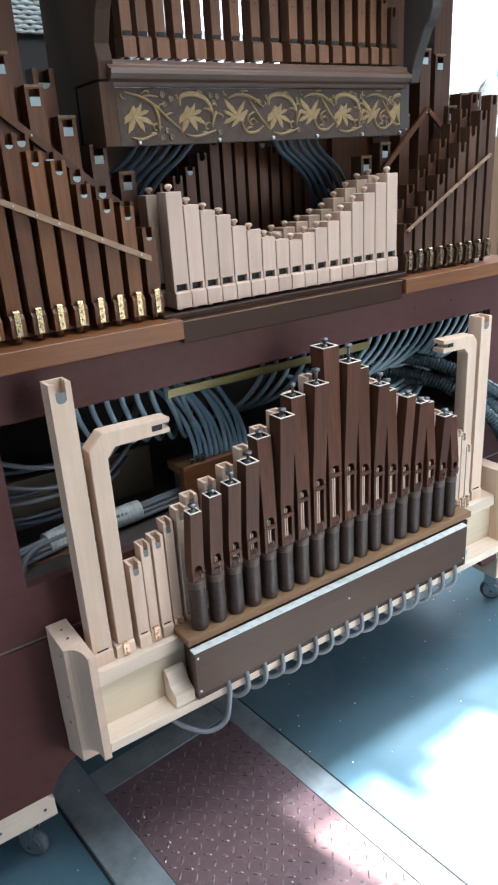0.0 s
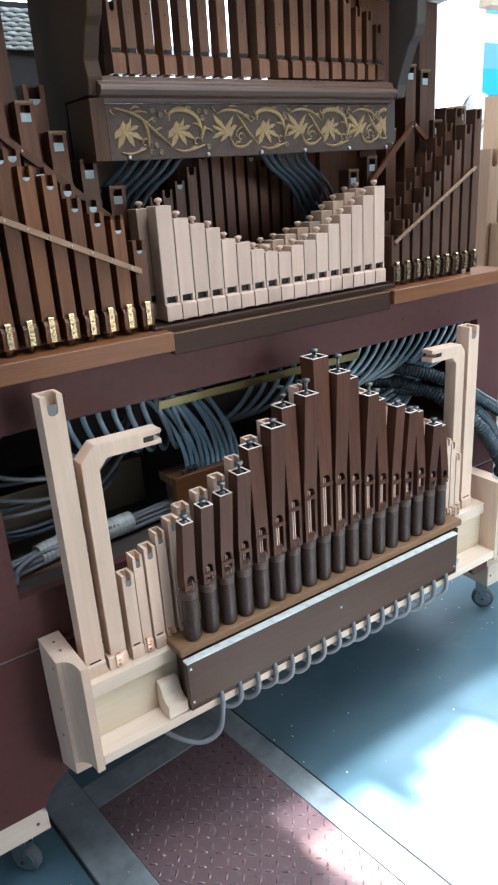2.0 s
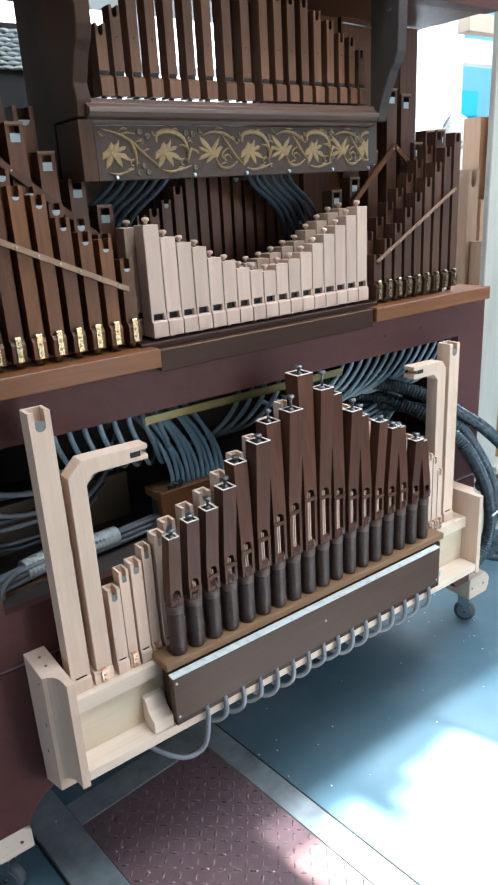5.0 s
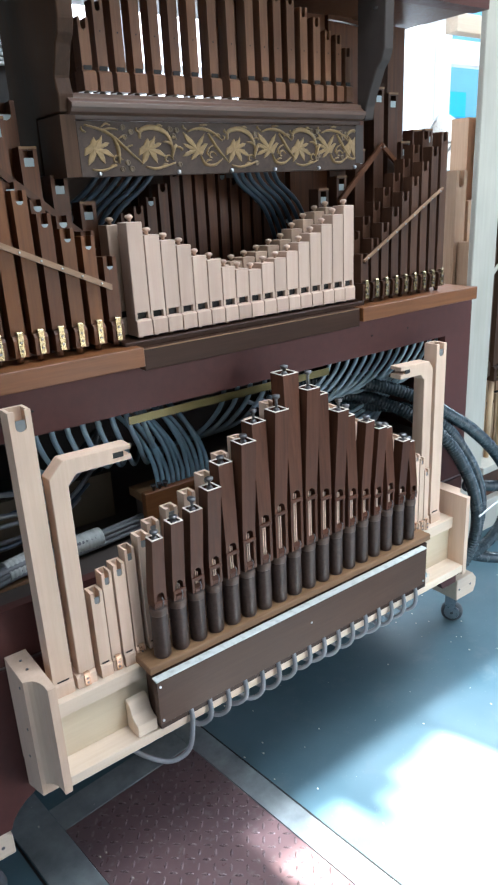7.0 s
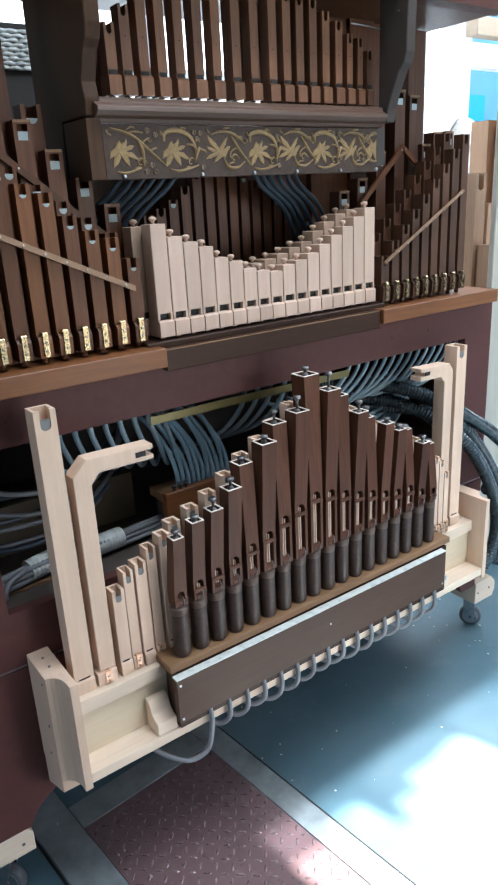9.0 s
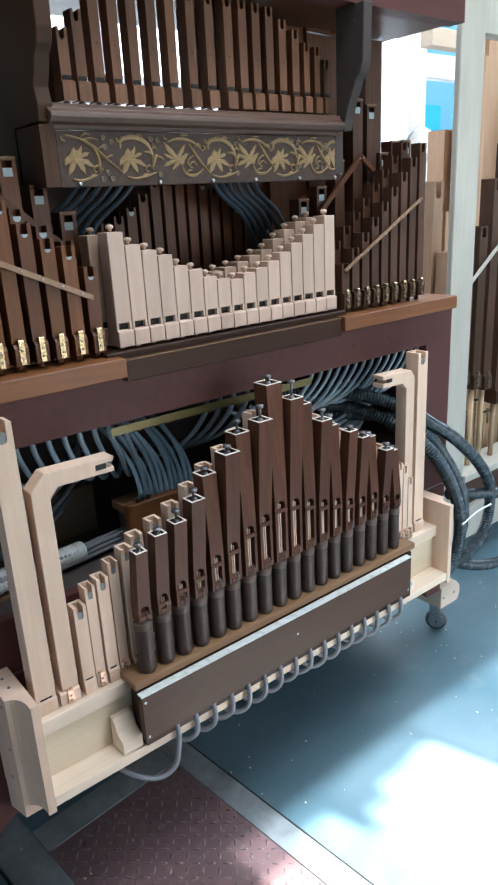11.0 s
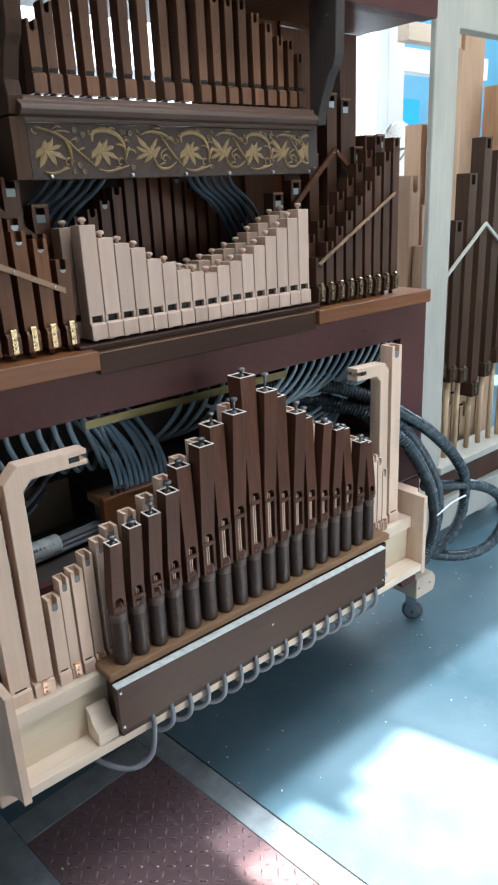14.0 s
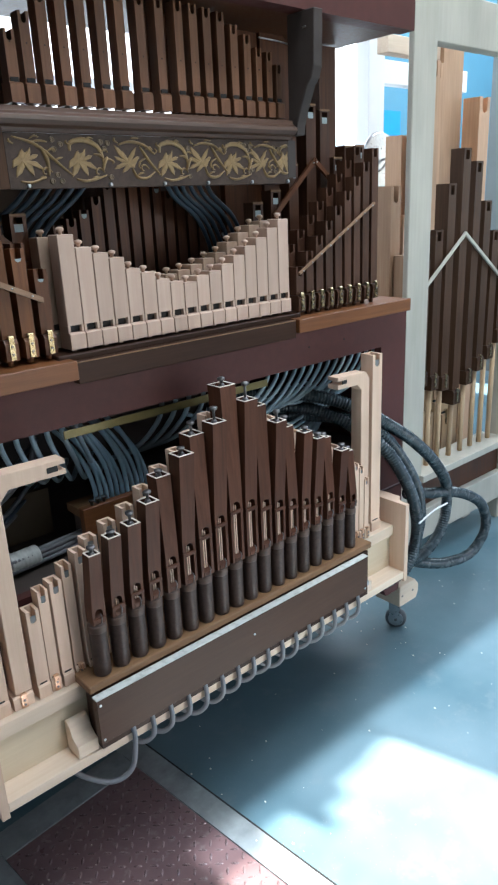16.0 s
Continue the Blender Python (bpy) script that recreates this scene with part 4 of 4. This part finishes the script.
    part("tuning_wire", tube([(w * 0.1, -hw - 0.002, cap - 0.002), (w * 0.1, -hw - 0.006, cap + 0.012), (w * 0.08, -hw - 0.002, cap + 0.02)], 0.0012, 6, 4), BOLT, t, "bent tuning wire")
    z = h + stem
    bolt = part("stopper_bolt", lathe([(0.0032, h - 0.012), (0.0030, z - 0.004), (0.0042, z), (0.0078, z + 0.0025), (0.0088, z + 0.005), (0.0085, z + 0.008), (0.004, z + 0.0095)], 14, slip, lean), BOLT, t, "dull metal stopper bolt")
    part("collar", lathe([(0.0072, h - 0.0125), (0.0075, h - 0.002), (0.006, h + 0.002), (0.003, h + 0.004)], 12, slip, lean), BOLT, bolt)
    return t


CX = [0.510 + 0.0459 * k for k in range(18)]
CT = (0.845, 0.867, 0.878, 0.911, 0.948, 0.988, 1.016, 1.037, 1.105, 1.067, 1.040, 0.996, 0.968, 0.948, 0.922, 0.906, 0.866, 0.846)
CA = (0.725, 0.736, 0.747, 0.757, 0.773, 0.787, 0.810, 0.823, 0.841, 0.833, 0.818, 0.802, 0.791, 0.776, 0.767, 0.764, 0.741, 0.729)
CB = (0.029, 0.030, 0.031, 0.032, 0.0335, 0.0345, 0.0355, 0.0355, 0.0365, 0.0355, 0.0345, 0.0335, 0.032, 0.0305, 0.0295, 0.0285, 0.0275, 0.0265)
CW = (0.0262, 0.0290, 0.0305, 0.0340, 0.0365, 0.0390, 0.0390, 0.0385, 0.0440, 0.0390, 0.0370, 0.0340, 0.0320, 0.0300, 0.0310, 0.0290, 0.0300, 0.0270)
CS = (0.008, 0.003, 0.016, 0.014, 0.004, 0.006, 0.018, 0.024, 0.008, 0.030, 0.004, 0.017, 0.017, 0.004, 0.003, 0.003, 0.008, 0.003)
BACK = (4, 6, 8, 10, 12, 15, 17)
for k in range(18):
    r = 0.0187 - 0.00034 * max(0, k - 8)
    lean = CW[k] / 2 + (0.003 if k in BACK else -0.020)
    capped_pipe(CX[k], 1.0665, 0.569, CT[k], CA[k], CB[k], CW[k] - (0.001 if k > 11 else 0.0), 0.004 + 0.007 * math.sin(math.pi * k / 17), lean, r, CS[k])


def rack_pipe(x, y, base, top, w, d, notch, m, group, clip=False, label="pale new wooden organ pipe with slotted top"):
    t = thing("rack_pipe", (x, y, base), label, "organ pipe", group)
    h = top - base
    part("body", hollow(bmesh.new(), w, d, 0.030, h, notch, wall=0.006 if w > 0.022 else 0.0038), m, t)
    part("foot_cap", prism([(-0.004, 0.0), (-0.004, 0.026), (-0.001, 0.0305), (d, 0.0305), (d, 0.0)], "x", -w * 0.5, w * 0.5), m, t)
    part("tuning_slide", box(-w * 0.22, w * 0.22, 0.0022, 0.0036, h - notch, h - notch * 0.45), SLIDE, t, "dull grey tuning slide in the slot")
    part("mouth", box(-w * 0.3, w * 0.3, -0.0006, 0.001, 0.031, 0.0345), BLACK, t, "thin dark mouth slot")
    if clip:
        clip_on(t, w, 0.002, 0.034, COPPER, 0.25)
        for c in t.children:
            if c.name.startswith('clip'):
                c.location.y = -0.004
    return t


# tall and short pale pipes beside the dark chest
rack_pipe(0.304, 1.105, 0.551, 1.145, 0.041, 0.040, 0.038, PALE, "left rack pipes")
for k, (x, top, w) in enumerate(((0.397, 0.749, 0.026), (0.4245, 0.780, 0.0215), (0.4515, 0.791, 0.025), (0.480, 0.814, 0.0215), (0.512, 0.834, 0.026))):
    rack_pipe(x, 1.104 + 0.004 * (k % 2), 0.551, top, w, 0.030, 0.028, PALE, "left rack pipes", clip=k % 2 == 1)
rack_pipe(1.449, 1.105, 0.551, 1.076, 0.040, 0.042, 0.034, PALE, "right rack pipes")
for k, (x, top, w) in enumerate(((1.346, 0.79, 0.018), (1.368, 0.775, 0.018), (1.390, 0.735, 0.018))):
    rack_pipe(x, 1.0895, 0.551, top, w, 0.015, 0.02, PALE, "right rack pipes", clip=True)


def elbow_pipe(outline, x, y, base, d, slot, group):
    """A pipe that turns a mitred corner at its top; its open end is slotted."""
    t = thing("elbow_pipe", (x, y, base), "pale wooden organ pipe bent with a mitred elbow", "organ pipe", group)
    part("body", prism([(p[0] - x, p[1] - base) for p in outline], "y", 0.0, d, 0.0012), PALE, t)
    (x0, x1, z0, z1) = slot
    part("slot", box(x0 - x, x1 - x, -0.0008, 0.002, z0 - base, z1 - base), BLACK, t, "dark rounded slot")
    part("foot_cap", prism([(-0.004, 0.0), (-0.004, 0.026), (0.0, 0.03), (d, 0.03), (d, 0.0)], "x", -0.021, 0.021), PALE, t)
    clip_on(t, 0.04, 0.002, 0.03, COPPER)
    for c in t.children:
        if c.name.startswith('clip'):
            c.location.y = -0.004
    return t


elbow_pipe([(0.338, 0.582), (0.373, 0.582), (0.373, 0.984), (0.391, 1.004), (0.507, 1.003), (0.507, 1.013), (0.490, 1.013), (0.490, 1.024), (0.507, 1.024), (0.507, 1.034), (0.368, 1.036), (0.338, 1.006)], 0.352, 1.105, 0.551, 0.036, (0.468, 0.490, 1.013, 1.024), "left rack pipes")
elbow_pipe([(1.382, 0.582), (1.416, 0.582), (1.416, 1.016), (1.400, 1.037), (1.287, 1.041), (1.287, 1.031), (1.304, 1.029), (1.304, 1.020), (1.287, 1.020), (1.287, 1.008), (1.366, 1.006), (1.382, 0.990)], 1.399, 1.105, 0.551, 0.036, (1.304, 1.322, 1.020, 1.030), "right rack pipes")

# rear row of pale slotted pipes behind the dark ones
for k, top in enumerate((0.848, 0.866, 0.886, 0.915, 0.948, 0.975, 1.005, 1.035, 1.05, 1.045, 1.02, 0.985, 0.95, 0.925, 0.905, 0.885, 0.85)):
    rack_pipe(0.545 + 0.0465 * k, 1.118, 0.551, top, 0.029, 0.028, 0.02, PALE, "rear rack pipes", label="pale wooden organ pipe standing behind dark pipes")

# rubber loops under the chest
for k in range(16):
    x = 0.548 + 0.0495 * k
    drop = 0.12 if k == 0 else 0.060 + 0.012 * rnd.random()
    back = 0.115 if k == 0 else 0.052 + 0.012 * rnd.random()
    whole("air_tube", tube([(x, 1.040, 0.432), (x, 1.033, 0.395), (x - back * 0.12, 1.036, 0.425 - drop * 0.85), (x - back * 0.5, 1.05, 0.425 - drop), (x - back * 0.95, 1.08, 0.425 - drop * 0.75), (x - back * 1.2, 1.12, 0.37)], 0.0058, 8), TUBEG, "pale grey rubber air tube looped under chest", "tube", "loop tubes")

# ---- inside the case opening ----
shelf = thing("valve_block", (0.742, 1.30, 0.7205), "mid-brown wooden valve block fed by rubber tubes", "valve block")
part("front_board", box(-0.125, 0.20, -0.02, 0.0, 0.045, 0.114, b=0.0015), LEDGE, shelf)
part("top_board", box(-0.125, 0.20, 0.0005, 0.06, 0.09, 0.110), OAK, shelf)
part("body", box(-0.11, 0.18, 0.0005, 0.06, 0.0, 0.088), INSIDE, shelf)
for k in range(3):
    part("wing_screw", lathe([(0.004, 0.112), (0.004, 0.122), (0.007, 0.123), (0.007, 0.128)], 8, -0.095 + 0.016 * k, -0.008), BOLT, shelf)
whole("strip", box(0.57, 1.15, 1.226, 1.229, 1.028, 1.046), OLIVE, "olive brass strip under the red lintel", "strip")
for k in range(11):
    x, up = 0.668 + 0.0142 * k, 0.012 * math.sin(k * 2.3)
    whole("air_tube", tube([(x, 1.308, 0.8305), (x - 0.002, 1.308, 0.868), (x - 0.012 + up * 0.3, 1.313, 0.915), (x - 0.030, 1.326, 0.960 + up), (x - 0.050, 1.352, 0.998 + up), (x - 0.068, 1.40, 1.025), (x - 0.08, 1.47, 1.035)], 0.0056, 10), TUBEL, "grey-blue rubber air tube fanning to valve block", "tube", "fan tubes")
for x in (0.845, 0.885, 0.925, 0.97):
    whole("air_tube", tube([(x, 1.268, 1.10), (x, 1.268, 1.03), (x - 0.015, 1.285, 0.98), (x - 0.05, 1.33, 0.925), (x - 0.11, 1.42, 0.88)], 0.0058, 8), TUBE, "grey-blue rubber air tube sagging behind pipes", "tube", "hanging tubes")
for k in range(9):
    x = 0.345 + 0.034 * k
    whole("air_tube", tube([(x, 1.262, 1.10), (x, 1.262, 1.04), (x + 0.012, 1.268, 1.0), (x + 0.04, 1.30, 0.955), (x + 0.09, 1.36, 0.92 - 0.006 * k), (x + 0.16, 1.45, 0.90)], 0.0058, 8), TUBE, "grey-blue rubber air tube hanging inside case", "tube", "hanging tubes")
for k in range(7):
    z, dy, dx = 0.93 - 0.022 * k + rnd.uniform(-0.012, 0.012), rnd.uniform(-0.03, 0.05), rnd.uniform(-0.05, 0.05)
    whole("air_tube", tube([(0.06, 1.42 + dy, z + 0.10 + rnd.uniform(-0.03, 0.03)), (0.20 + dx, 1.38 + dy, z), (0.34 + dx, 1.37 + dy, z - 0.04 + rnd.uniform(-0.01, 0.02)), (0.48 + dx, 1.40 + dy, z - 0.02), (0.62, 1.50 + dy * 0.5, z + 0.03)], 0.0056, 8), TUBED if k % 2 else TUBEG, "grey rubber air tube sagging inside case", "tube", "sagging tubes")
for k in range(7):
    z, y = 0.737 + 0.0115 * (k % 3), 1.272 + 0.013 * (k // 3)
    whole("air_tube", tube([(0.10, y, z - 0.003), (0.22, y + 0.003, z), (0.33, y + 0.018, z + 0.005), (0.45, y + 0.024, z + 0.002), (0.64, y + 0.05, z)], 0.0062, 8), TUBEG, "pale grey rubber tube in a taped bundle", "tube", "bundled tubes")
whole("tape_wrap", tube([(0.283, 1.299, 0.752), (0.31, 1.304, 0.754), (0.338, 1.309, 0.755)], lambda i: 0.0235 + 0.0012 * math.sin(i * 2.1), 12), TAPE, "clear grey tape wrapped round tube bundle", "tape")
whole("tape_wrap", tube([(0.44, 1.310, 0.754), (0.475, 1.312, 0.753), (0.51, 1.316, 0.753)], lambda i: 0.0225 + 0.0012 * math.sin(i * 2.7), 12), TAPE, "clear grey tape wrapped round tube bundle", "tape")
whole("air_tube", tube([(0.222, 1.262, 0.7275), (0.220, 1.258, 0.742), (0.232, 1.262, 0.758), (0.262, 1.278, 0.764), (0.29, 1.295, 0.762)], 0.0062, 8), TUBEG, "pale grey tube end drooping from the bundle", "tube", "bundled tubes")
whole("cardboard_sheet", box(-0.2, 0.62, 1.46, 1.475, 0.7205, 0.84), CARD, "brown board standing inside the case", "board")
whole("plank", box(-0.2, 0.40, 1.28, 1.36, 0.7205, 0.728, b=0.001), OAK, "loose thin plank on the case floor", "plank")
for k in range(14):
    x = 1.14 + 0.034 * k
    sag = 0.06 + 0.05 * rnd.random()
    whole("air_tube", tube([(x + 0.05, 1.262, 1.10), (x + 0.048, 1.262, 1.05), (x + 0.03, 1.268, 1.01), (x - 0.02, 1.28, 0.985 - sag * 0.3), (x - 0.09, 1.31, 0.97 - sag * 0.5), (x - 0.16, 1.36, 0.965)], 0.0058, 8), TUBE, "grey-blue rubber air tube hanging inside case", "tube", "hanging tubes")
for k in range(6):
    z = 0.86 - 0.018 * k
    whole("air_tube", tube([(1.10, 1.40, z + 0.06), (1.25, 1.34, z), (1.40, 1.33, z + 0.02), (1.55, 1.38, z + 0.09)], 0.006, 8), TUBE, "grey-blue rubber air tube low in the case", "tube", "low tubes")

# ribbed hoses that leave the case at its end
hoses = (
    [(1.10, 1.42, 0.97), (1.28, 1.34, 0.965), (1.42, 1.25, 0.93), (1.50, 1.18, 0.885), (1.565, 1.165, 0.842), (1.694, 1.16, 0.757), (1.86, 1.18, 0.627), (1.969, 1.2, 0.499), (1.955, 1.2, 0.362), (1.861, 1.2, 0.292), (1.76, 1.22, 0.265), (1.62, 1.27, 0.255)],
    [(1.15, 1.44, 0.92), (1.38, 1.32, 0.90), (1.49, 1.20, 0.83), (1.545, 1.145, 0.765), (1.605, 1.13, 0.68), (1.660, 1.125, 0.58), (1.690, 1.125, 0.48), (1.685, 1.13, 0.39), (1.640, 1.14, 0.318), (1.56, 1.17, 0.30), (1.40, 1.20, 0.285), (1.15, 1.24, 0.27)],
    [(1.20, 1.46, 0.88), (1.40, 1.33, 0.87), (1.50, 1.225, 0.85), (1.56, 1.165, 0.80), (1.650, 1.16, 0.70), (1.727, 1.16, 0.588), (1.756, 1.16, 0.478), (1.735, 1.165, 0.369), (1.685, 1.18, 0.285), (1.59, 1.21, 0.25), (1.45, 1.24, 0.24), (1.20, 1.28, 0.23)],
    [(1.77, 1.23, 0.53), (1.87, 1.21, 0.506), (2.049, 1.2, 0.455), (2.21, 1.2, 0.358), (2.253, 1.2, 0.241), (2.16, 1.2, 0.171), (1.994, 1.2, 0.192), (1.838, 1.21, 0.250), (1.74, 1.24, 0.30), (1.62, 1.28, 0.31)],
)
for pts in hoses:
    whole("ribbed_hose", corrugated(pts, 0.0198), HOSE, "dark ribbed plastic hose looping out of the case", "hose", "ribbed hoses")
whole("cable_tie", tube([(1.665, 1.100, 0.497), (1.74, 1.118, 0.494), (1.80, 1.130, 0.492), (1.875, 1.135, 0.489)], 0.003, 6), WALL, "white cable tie round two hoses", "cable tie")

# ---- neighbouring frame with pipes ----
NY = 1.46
nb = thing("pipe_stand", (2.5, NY, 0), "cream-painted timber stand of a second organ", "pipe stand")


def npart(name, bm, m, label="", parent=None):
    for v in bm.verts:
        v.co -= Vector((2.5, NY, 0))
    return part(name, bm, m, parent or nb, label)


npart("post", box(2.06, 2.192, NY, NY + 0.022, 0, 2.35, b=0.003), CREAM)
npart("post", box(2.84, 2.96, NY + 0.01, NY + 0.10, 0, 2.35, b=0.003), CREAM)
npart("post", box(2.72, 2.79, NY + 0.12, NY + 0.19, 0, 0.24, b=0.002), CREAM)
npart("top_rail", box(2.1785, 2.839, NY + 0.005, NY + 0.06, 1.965, 2.12, b=0.003), CREAM)
npart("pipe_rail", box(2.1785, 2.839, NY - 0.02, NY + 0.12, 0.385, 0.415, b=0.002), CREAM)
npart("red_board", box(2.1785, 2.839, NY + 0.03, NY + 0.05, 0.25, 0.384), BROWN)
npart("bottom_rail", box(2.1785, 2.839, NY + 0.0, NY + 0.05, 0.115, 0.249, b=0.003), CREAM)
rp = ((2.215, 0.83, 1.25), (2.293, 0.802, 1.355), (2.367, 0.786, 1.518), (2.456, 0.709, 1.642), (2.543, 0.777, 1.597), (2.624, 0.822, 1.451), (2.697, 0.86, 1.334), (2.77, 0.92, 1.24))
for k, (x, z0, z1) in enumerate(rp):
    t = thing("organ_pipe", (x, NY + 0.03, 0.415), "very dark square organ pipe on a pale dowel foot", "organ pipe", "second organ pipes")
    part("body", hollow(bmesh.new(), 0.049, 0.058, z0 - 0.415, z1 - 0.415, 0.04, cap=True), DARK, t)
    part("foot_block", prism([(-0.008, z0 - 0.475), (-0.008, z0 - 0.425), (-0.002, z0 - 0.416), (0.058, z0 - 0.416), (0.058, z0 - 0.475)], "x", -0.0245, 0.0245), DARK, t)
    part("dowel_foot", lathe([(0.011, 0.0), (0.011, z0 - 0.476)], 12, 0, 0.02), WARMPINE, t, "pale round dowel foot")
    clip_on(t, 0.04, z0 - 0.465, z0 - 0.41, BRASS)
    for c in t.children:
        if c.name.startswith("clip"):
            c.location.y = -0.008
batten(((2.205, 1.155), (2.455, 1.335)), NY + 0.022, 0.014, CREAM, "pale batten meeting another in a peak across pipes", 0)
batten(((2.455, 1.335), (2.73, 1.15)), NY + 0.022, 0.014, CREAM, "pale batten meeting another in a peak across pipes", 0)
# pale feet of further pipes behind the dowels
for k in range(10):
    x = 2.20 + 0.064 * k
    top = (0.86, 0.80, 0.90, 0.83, 0.94)[k % 5]
    mouth = (0.56, 0.60, 0.53, 0.63, 0.58)[k % 5]
    t = thing("organ_pipe", (x, NY + 0.20, 0.0), "new pale wooden organ pipe behind dowel feet", "organ pipe", "new pipes")
    part("body", box(-0.027, 0.027, 0, 0.04, mouth + 0.012, top, b=0.001), WARMPINE if k % 3 else CEDAR, t)
    part("foot_block", prism([(-0.006, 0.30), (-0.006, mouth - 0.006), (-0.001, mouth), (0.04, mouth), (0.04, 0.30)], "x", -0.027, 0.027), WARMPINE, t)
    part("mouth", box(-0.019, 0.019, 0.004, 0.030, mouth + 0.0002, mouth + 0.0118), BLACK, t)
    part("foot", lathe([(0.012, 0.0), (0.012, 0.3)], 10, 0, 0.02), WARMPINE, t)
    clip_on(t, 0.05, mouth - 0.05, mouth + 0.02, BRASS, 0.12)
    for c in t.children:
        if c.name.startswith("clip"):
            c.location.y = -0.006

# tall new pipes and boards behind
for x0, x1, top, y in ((2.53, 2.60, 1.525, 1.9), (2.775, 2.92, 1.745, 2.035), (2.545, 2.65, 1.235, 1.80), (2.77, 2.86, 2.03, 1.9), (2.87, 2.94, 2.035, 1.94), (3.0, 3.16, 2.2, 1.98), (3.19, 3.28, 1.91, 1.9), (2.615, 2.69, 1.40, 1.895)):
    t = thing("tall_pipe", ((x0 + x1) / 2, y, 0), "tall new reddish wooden bass pipe standing upright", "organ pipe", "tall new pipes")
    part("body", hollow(bmesh.new(), x1 - x0, 0.09, 0.0, top, 0.07 if x1 - x0 < 0.1 else 0.0, wall=0.01), CEDAR, t)

# things at the far wall
whole("blue_notice", box(4.10, 4.32, 3.205, 3.213, 1.89, 2.045), BLUEV, "vivid blue notice panel on the wall", "notice")
frame_n = bmesh.new()
add_box(frame_n, 3.01, 3.135, 2.42, 2.5, 0, 2.5, b=0.002)
add_box(frame_n, 3.1355, 3.9, 2.425, 2.495, 2.035, 2.145, b=0.002)
whole("wooden_gantry", frame_n, WALL, "pale timber gantry near far wall", "gantry")
lid = thing("round_lid", (2.955, 2.30, 1.485), "round grey metal lid hung upright", "lid")
part("disc", lathe([(0.125, -0.01), (0.13, 0.0), (0.13, 0.01), (0.115, 0.014), (0.11, 0.006)], 32, 0, 0.175, "y"), STEEL, lid)
part("handle", tube([(-0.04, -0.012, 0.12), (-0.02, -0.03, 0.13), (0.02, -0.03, 0.17), (0.04, -0.012, 0.18)], 0.006, 8), STEEL, lid)
part("stand", box(-0.02, 0.02, 0.016, 0.05, -1.5, 0.2), STEEL, lid)
whole("timber_header", box(2.62, 3.1, 2.0, 2.06, 2.06, 2.13, b=0.002), PALEX, "bare timber crosspiece high up", "timber")

# woven cane piece and dark blue cloth seen past the pipes
cane = thing("cane_panel", (0.82, 2.2, 1.87), "white woven cane panel behind the organ", "cane panel")
for j in range(9):
    line = [Vector((-0.14 + 0.0045 * i, 0.004 * math.sin(i * math.pi / 4 + j * math.pi), 0.012 * j)) for i in range(64)]
    part("strand", add_tube(bmesh.new(), line, 0.006, 6), WICKER, cane)
part("bar", box(-0.14, 0.14, 0.012, 0.03, -1.88, 0.12), BLACK, cane)
whole("blue_cloth", box(0.62, 0.92, 2.24, 2.26, 0.0, 1.87, b=0.004), TUBED, "dark blue cloth hanging behind the organ", "cloth")

# wood chips and crumbs on the floor
def chip(x, y, s, z):
    bm = bmesh.new()
    a = rnd.random() * 6.28
    pts = [(s * math.cos(a), s * math.sin(a)), (s * 0.35 * math.cos(a + 1.5), s * 0.35 * math.sin(a + 1.5)), (-s * 0.8 * math.cos(a + 0.2), -s * 0.8 * math.sin(a + 0.2)), (s * 0.4 * math.cos(a - 1.6), s * 0.4 * math.sin(a - 1.6))]
    add_prism(bm, pts, "z", z, z + 0.0015)
    return whole("wood_chip", bm, CHIP, "pale wood chip lying on the floor", "wood chip", "wood chips")


for x, y, s, z in ((0.656, 1.104, 0.010, 0.004), (0.86, 1.145, 0.016, 0.0), (1.587, 0.966, 0.018, 0.0), (0.837, 0.932, 0.013, 0.005), (0.665, 1.09, 0.011, 0.004), (0.52, 1.13, 0.008, 0.004), (0.60, 1.05, 0.006, 0.004), (0.95, 1.20, 0.007, 0.0), (1.02, 1.22, 0.006, 0.0), (0.55, 1.05, 0.006, 0.004), (0.74, 1.21, 0.007, 0.004), (0.45, 1.15, 0.006, 0.004), (2.2, 1.15, 0.012, 0.0), (2.35, 1.1, 0.01, 0.0), (2.1, 1.05, 0.01, 0.0), (0.22, 0.98, 0.006, 0.0), (0.24, 0.93, 0.005, 0.0)):
    chip(x, y, s, z)
crumbs = bmesh.new()
for k in range(160):
    x, y, s = rnd.uniform(0.1, 2.4), rnd.uniform(0.5, 1.6), rnd.uniform(0.0012, 0.0035)
    low = 0.005 if 0.33 < x * math.cos(radians(5.4)) + y * math.sin(radians(5.4)) < 0.905 else 0.0
    add_box(crumbs, x, x + s, y, y + s * 1.5, low, low + s * 0.5)
tagged(whole("sawdust_crumbs", crumbs, CHIP, "scattered pale crumbs of sawdust on floor", "sawdust"), kind="stuff")
